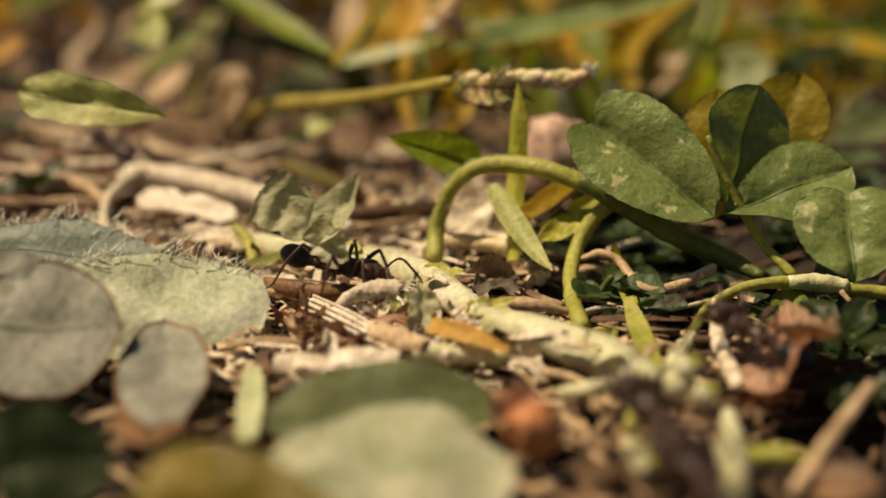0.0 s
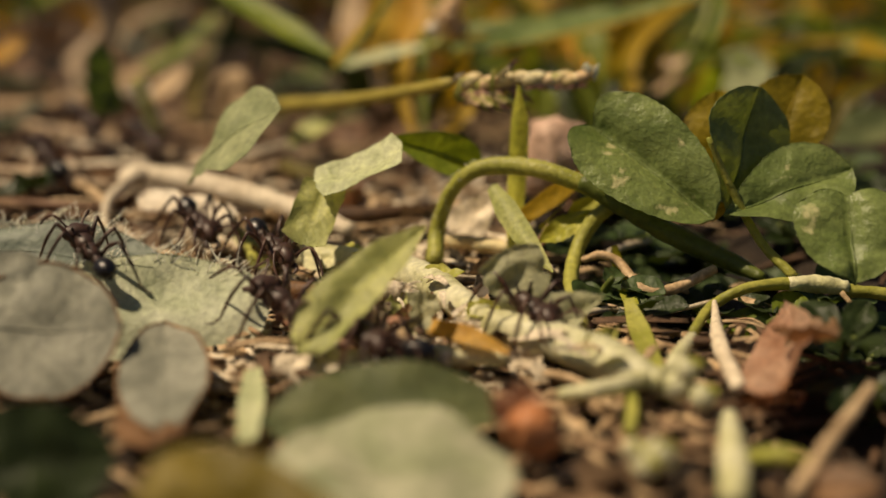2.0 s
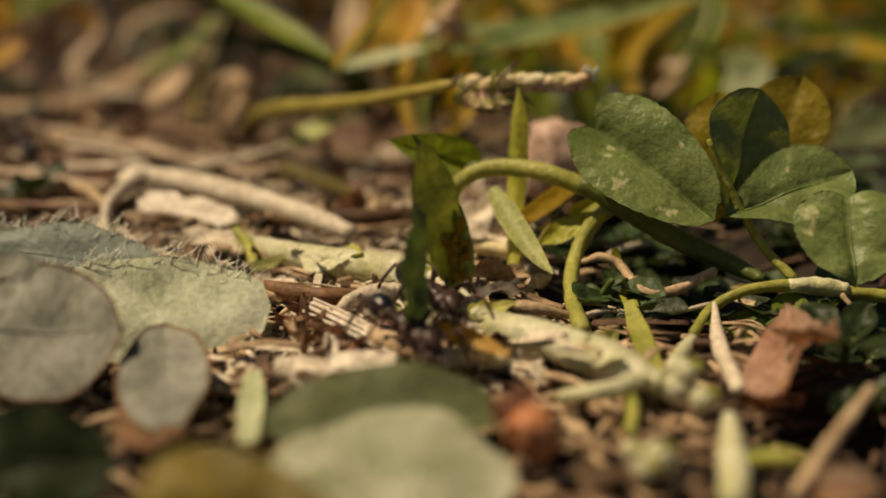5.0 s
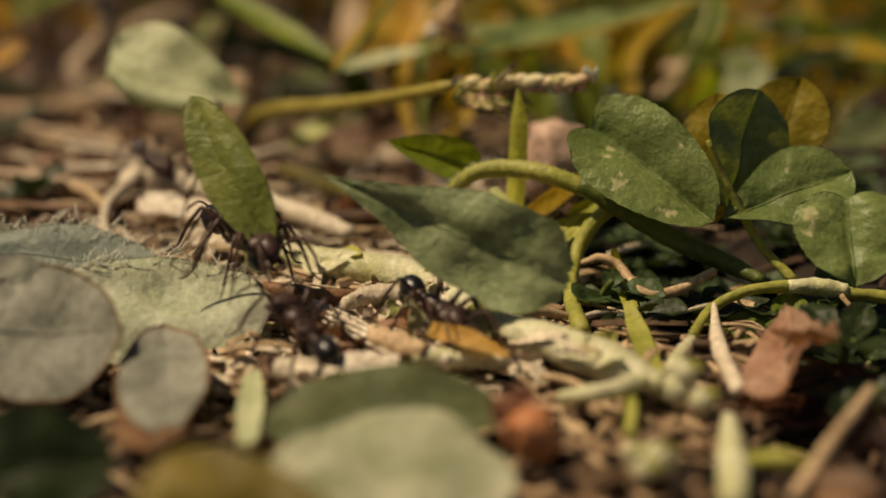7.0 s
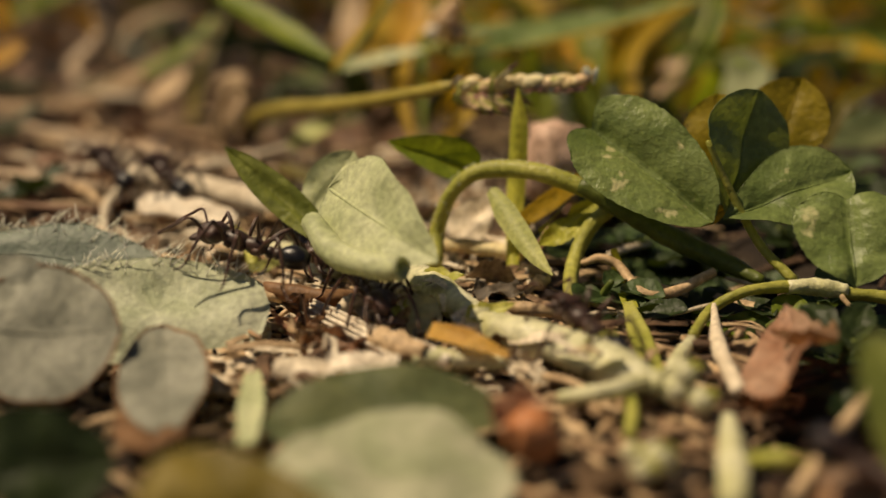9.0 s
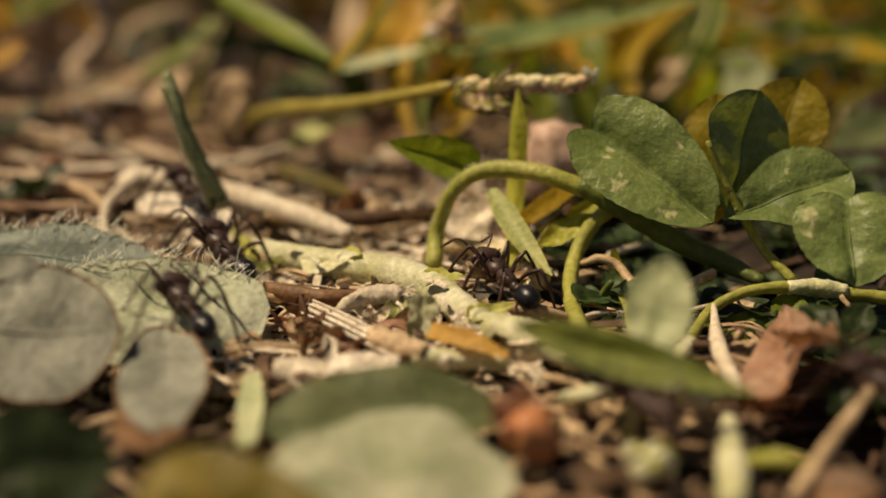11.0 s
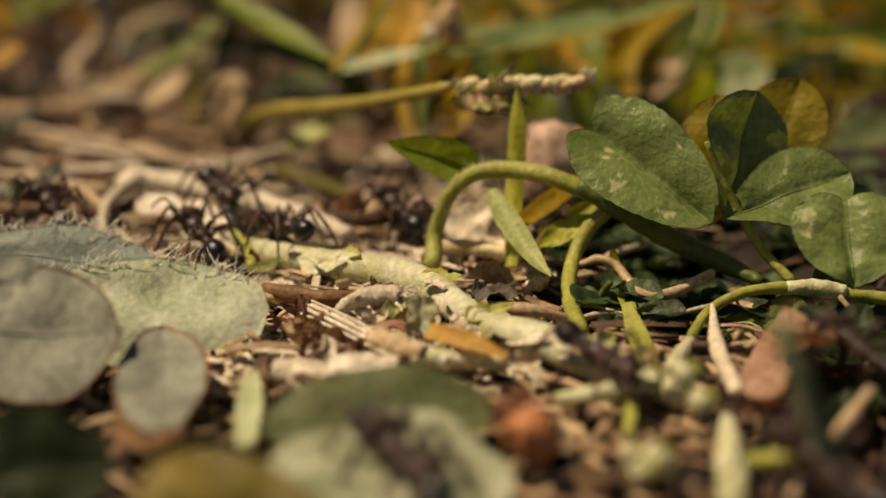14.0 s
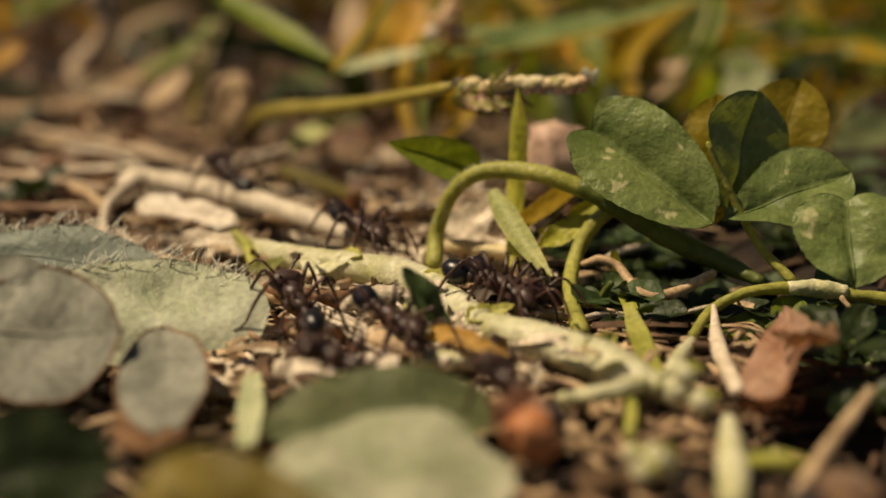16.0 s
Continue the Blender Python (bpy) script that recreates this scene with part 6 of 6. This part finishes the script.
    out([(6.5, -32.2, 149.2, 1.5), (7.0, -23.0, 128.1, 1.5), (7.5, -11.0, 114.0, 1.0), (8.0, -4.9, 111.5, 0.6), (8.5, -3.7, 100.2, 0.5), (9.0, -4.4, 95.2, 0.5), (9.2, -3.5, 93.4, 0.5), (10.2, 11.0, 72.4, 0.5)], label=CARRYING)
    rolled = carried_leaf(12.0, 6.4, CUT_PALE, "pale green rolled piece of leaf", kind="drop", fold=0.05, wave=0.5, curl=-25, ragged=0.12, seed=96)
    part("rolled_edge", tube([(-4.4, -2.2, 0.2), (-1, -2.9, 0.4), (2.2, -2.4, 0.3), (4.6, -1.4, 0.0)], [0.7, 0.85, 0.8, 0.75], 18, 12, 0.06, 5, True), CUT_PALE, rolled, "edge rolled into a hollow tube")
    carried(rolled, [(6.5, -35.9, 149.2, 10.6, -20, 45), (7.0, -20.9, 128.1, 10.6, -22, -5), (7.5, -8.8, 114.0, 9.2, -30, -5), (8.0, -6.7, 111.5, 6.7, -5, -50), (8.5, -5.1, 100.2, 7.6, 30, -62), (9.0, -4.2, 95.2, 6.9, -12, -48), (9.2, -4.8, 93.4, 5.8, -5, -50), (10.2, 11.2, 72.4, 4.4, -10, -20)], tilt=32)
    out([(7.8, -31.2, 149.2, 1.5), (8.5, -10.5, 113.0, 0.8), (9.0, -8.9, 105.7, 0.5), (9.2, -8.3, 104.3, 0.5), (10.2, 1.7, 84.9, 0.5), (11.3, 15.4, 68.2, 0.5)], label=CARRYING)
    carried(blade_and_leaf(), [(7.8, -34.0, 149.2, 8.1, -30, 0), (8.0, -29.0, 138.0, 9.4, -22, 0), (8.5, -12.4, 113.0, 4.6, -42, 0), (9.0, -9.8, 105.7, 4.9, -42, 0), (9.2, -8.8, 104.3, 4.9, -40, 0), (10.2, 1.7, 84.9, 5.3, -30, 0), (11.3, 15.6, 68.2, 4.0, -10, -14)], tilt=32)
    out([(11.3, -7.6, 94.6, 0.5), (11.5, -7.0, 95.8, 0.5), (12.0, -6.3, 93.4, 0.5), (12.5, -4.4, 85.9, 0.5), (13.0, 2.0, 82.1, 0.5), (13.5, 11.3, 77.0, 0.5), (14.0, 16.5, 67.6, 0.5)], label=CARRYING, backwards=True, size=1.38)
    carried(split_stick(), [(11.3, -10.4, 105.0, 7.7, -70, 0), (11.5, -9.4, 105.0, 7.2, -80, 0), (12.0, -8.3, 100.9, 7.0, -78, 0), (12.5, -4.6, 85.9, 5.8, -78, 0), (13.0, 2.3, 75.0, 5.8, -42, 0), (13.5, 12.0, 77.0, 3.9, -18, 10), (14.0, 16.3, 67.6, 4.6, -68, 20)], tilt=5)
    out([(14.5, -31.3, 131.4, 1.5), (15.0, -18.1, 115.0, 1.2), (15.5, -8.2, 97.0, 0.5), (16.0, -3.0, 90.1, 0.5)], label=CARRYING)
    carried(carried_leaf(5.2, 1.7, CUT_DARK, "small dark green piece of leaf", kind="lance", fold=0.3, wave=0.4, seed=97), [(14.5, -31.4, 131.4, 5.0, 90, 10), (15.0, -18.3, 115.0, 5.1, 85, 10), (15.5, -7.8, 97.0, 3.9, 78, 20), (16.0, -0.8, 90.1, 3.2, -65, 30)])
    # ants without a load
    back([(0.5, -8.0, 98.3, 0.5), (1.0, -12.2, 97.9, 3.3), (1.5, -22.3, 112.5, 0.8), (2.0, -31.7, 129.2, 1.5)])
    back([(0, 9.8, 73.5, 0.5), (0.5, 3.5, 86.9, 0.5), (1.0, -0.6, 91.7, 0.5), (1.5, -8.8, 91.7, 0.5), (2.0, -9.3, 91.2, 0.5), (2.5, -16.5, 96.3, 3.2), (3.0, -26.2, 116.1, 1.3)], size=1.3)
    back([(0, 16.6, 86.4, 0.5), (0.5, 10.5, 89.8, 0.5), (1.0, 6.8, 94.8, 0.5), (1.5, 2.3, 89.2, 0.5), (2.0, -4.5, 86.4, 0.5), (2.5, -11.2, 81.2, 0.5), (3.0, -15.5, 92.3, 0.5), (3.5, -16.1, 94.0, 1.5), (4.0, -17.6, 97.9, 3.3), (4.2, -21.3, 111.1, 0.5)])
    back([(0.5, -2.4, 78.6, 0.5), (1.0, -8.2, 86.4, 0.5), (1.5, -16.3, 94.6, 1.9), (2.0, -21.5, 96.0, 2.9), (2.5, -31.0, 117.2, 1.5)], size=1.12)
    back([(3.5, 5.3, 79.5, 0.5), (4.0, -4.1, 85.9, 0.5), (4.2, -7.2, 90.1, 0.5)])
    back([(3.0, -5.4, 105.0, 0.5), (3.5, -11.0, 109.5, 0.5), (4.0, -18.9, 131.4, 1.5)])
    back([(6.3, -6.7, 89.0, 0.5), (6.5, -7.2, 94.0, 0.5), (7.0, -15.8, 117.2, 1.5), (7.5, -26.8, 145.0, 1.5)], size=1.38)
    back([(6.5, 0.4, 77.0, 0.5), (7.0, -8.2, 88.5, 0.5), (7.5, -8.0, 88.5, 0.5), (8.0, -17.9, 96.5, 3.3), (8.5, -23.7, 122.5, 1.5), (9.0, -26.2, 126.6, 1.5), (9.2, -28.6, 129.2, 1.5)])
    back([(7.0, -12.5, 97.2, 3.3), (7.5, -22.2, 120.9, 1.5), (8.0, -29.8, 124.9, 1.5), (8.5, -31.7, 120.0, 1.5)])
    back([(7.5, 4.0, 97.0, 0.5), (8.0, -5.1, 108.0, 0.5), (8.5, -15.5, 113.5, 0.9), (9.0, -21.4, 123.9, 1.5), (9.2, -23.5, 124.9, 1.5)])
    back([(8.5, -8.4, 106.5, 0.5), (9.0, -12.2, 96.2, 3.1), (9.2, -13.0, 96.0, 2.9)])
    back([(9.0, 7.8, 88.8, 0.5), (9.2, 3.9, 89.2, 0.5), (11.0, -18.9, 119.0, 1.5), (11.3, -25.9, 127.0, 1.5)])
    back([(10.0, 13.0, 77.0, 0.5), (11.3, 3.0, 99.5, 0.5), (11.5, 2.4, 96.4, 0.5), (12.0, -1.4, 102.2, 0.5), (12.5, -3.8, 105.7, 0.5), (13.0, -3.2, 113.5, 0.5), (13.5, -3.7, 113.0, 0.8), (14.0, -3.5, 117.5, 0.5), (14.5, -8.8, 123.9, 1.5), (15.0, -19.2, 120.9, 1.5)])
    back([(11.3, 14.0, 94.6, 0.5), (11.5, 11.6, 100.2, 0.5), (12.0, 4.6, 88.5, 0.5), (12.5, -0.6, 93.4, 0.5), (13.0, -5.5, 94.0, 0.5), (13.5, -11.9, 96.5, 3.3), (14.0, -16.9, 110.3, 0.5), (14.5, -22.2, 116.1, 1.3), (15.0, -24.2, 124.9, 1.5)])
    out([(11.3, -23.1, 129.2, 1.5), (11.5, -20.2, 120.5, 1.5), (12.0, -19.2, 112.2, 0.7), (12.5, -15.4, 96.1, 3.0), (13.0, -15.2, 91.7, 0.5), (13.5, -8.0, 77.8, 0.5), (14.0, -2.1, 69.6, 0.5)])
    back([(12.0, 0.4, 75.4, 0.5), (12.5, -6.6, 81.2, 0.5), (13.0, -9.6, 90.1, 0.5), (13.5, -20.3, 95.8, 2.8), (14.0, -28.0, 115.0, 1.2), (14.5, -32.3, 122.5, 1.5)])
    out([(11.5, -26.0, 136.1, 1.5), (12.0, -16.2, 120.5, 1.5), (12.5, -10.2, 109.2, 0.5), (13.0, -5.0, 105.0, 0.5), (13.5, -9.8, 112.2, 0.7), (14.0, -10.7, 110.8, 0.5), (14.5, -14.9, 116.9, 1.5), (15.0, -21.1, 124.9, 1.5)], face=120)
    out([(13.0, -14.1, 133.2, 1.5), (13.5, -14.7, 122.5, 1.5), (14.0, -16.4, 118.6, 1.5), (14.5, -10.3, 110.3, 0.5), (15.0, -6.5, 98.9, 0.5), (15.5, -3.5, 94.6, 0.5), (16.0, 3.3, 96.8, 0.5)])
    out([(13.0, -3.8, 114.0, 1.0), (13.5, 4.6, 88.2, 0.5), (14.0, 8.3, 83.2, 0.5), (14.5, 13.6, 72.4, 0.5)])
    back([(14.0, -2.1, 69.6, 0.5), (14.5, -11.1, 82.1, 0.5), (15.0, -16.6, 97.2, 3.3), (15.5, -34.5, 160.0, 1.5)])
    back([(14.5, 4.5, 111.1, 0.5), (15.0, -5.0, 113.8, 1.0), (15.5, -9.4, 114.8, 1.1), (16.0, -16.8, 124.9, 1.5)])
    back([(15.0, 10.8, 92.5, 0.5), (15.5, 2.2, 86.7, 0.5), (16.0, -5.4, 82.1, 0.5)])
    out([(15.0, -9.2, 107.2, 0.5), (15.5, -1.6, 105.7, 0.5), (16.0, 3.6, 96.4, 0.5)])
    back([(15.0, -4.1, 78.6, 0.5), (15.5, -6.6, 85.4, 0.5), (16.0, -8.8, 94.0, 0.5)])
    back([(15.0, 12.6, 66.3, 0.5), (15.5, 8.0, 73.1, 0.5), (16.0, 3.3, 78.6, 0.5)])
    back([(11.5, -31.2, 120.5, 1.5), (12.0, -36.0, 133.7, 1.5)])
    out([(15.0, -15.2, 119.0, 1.5), (15.5, -9.5, 116.1, 1.3), (16.0, -5.8, 111.3, 0.5)])


motions()
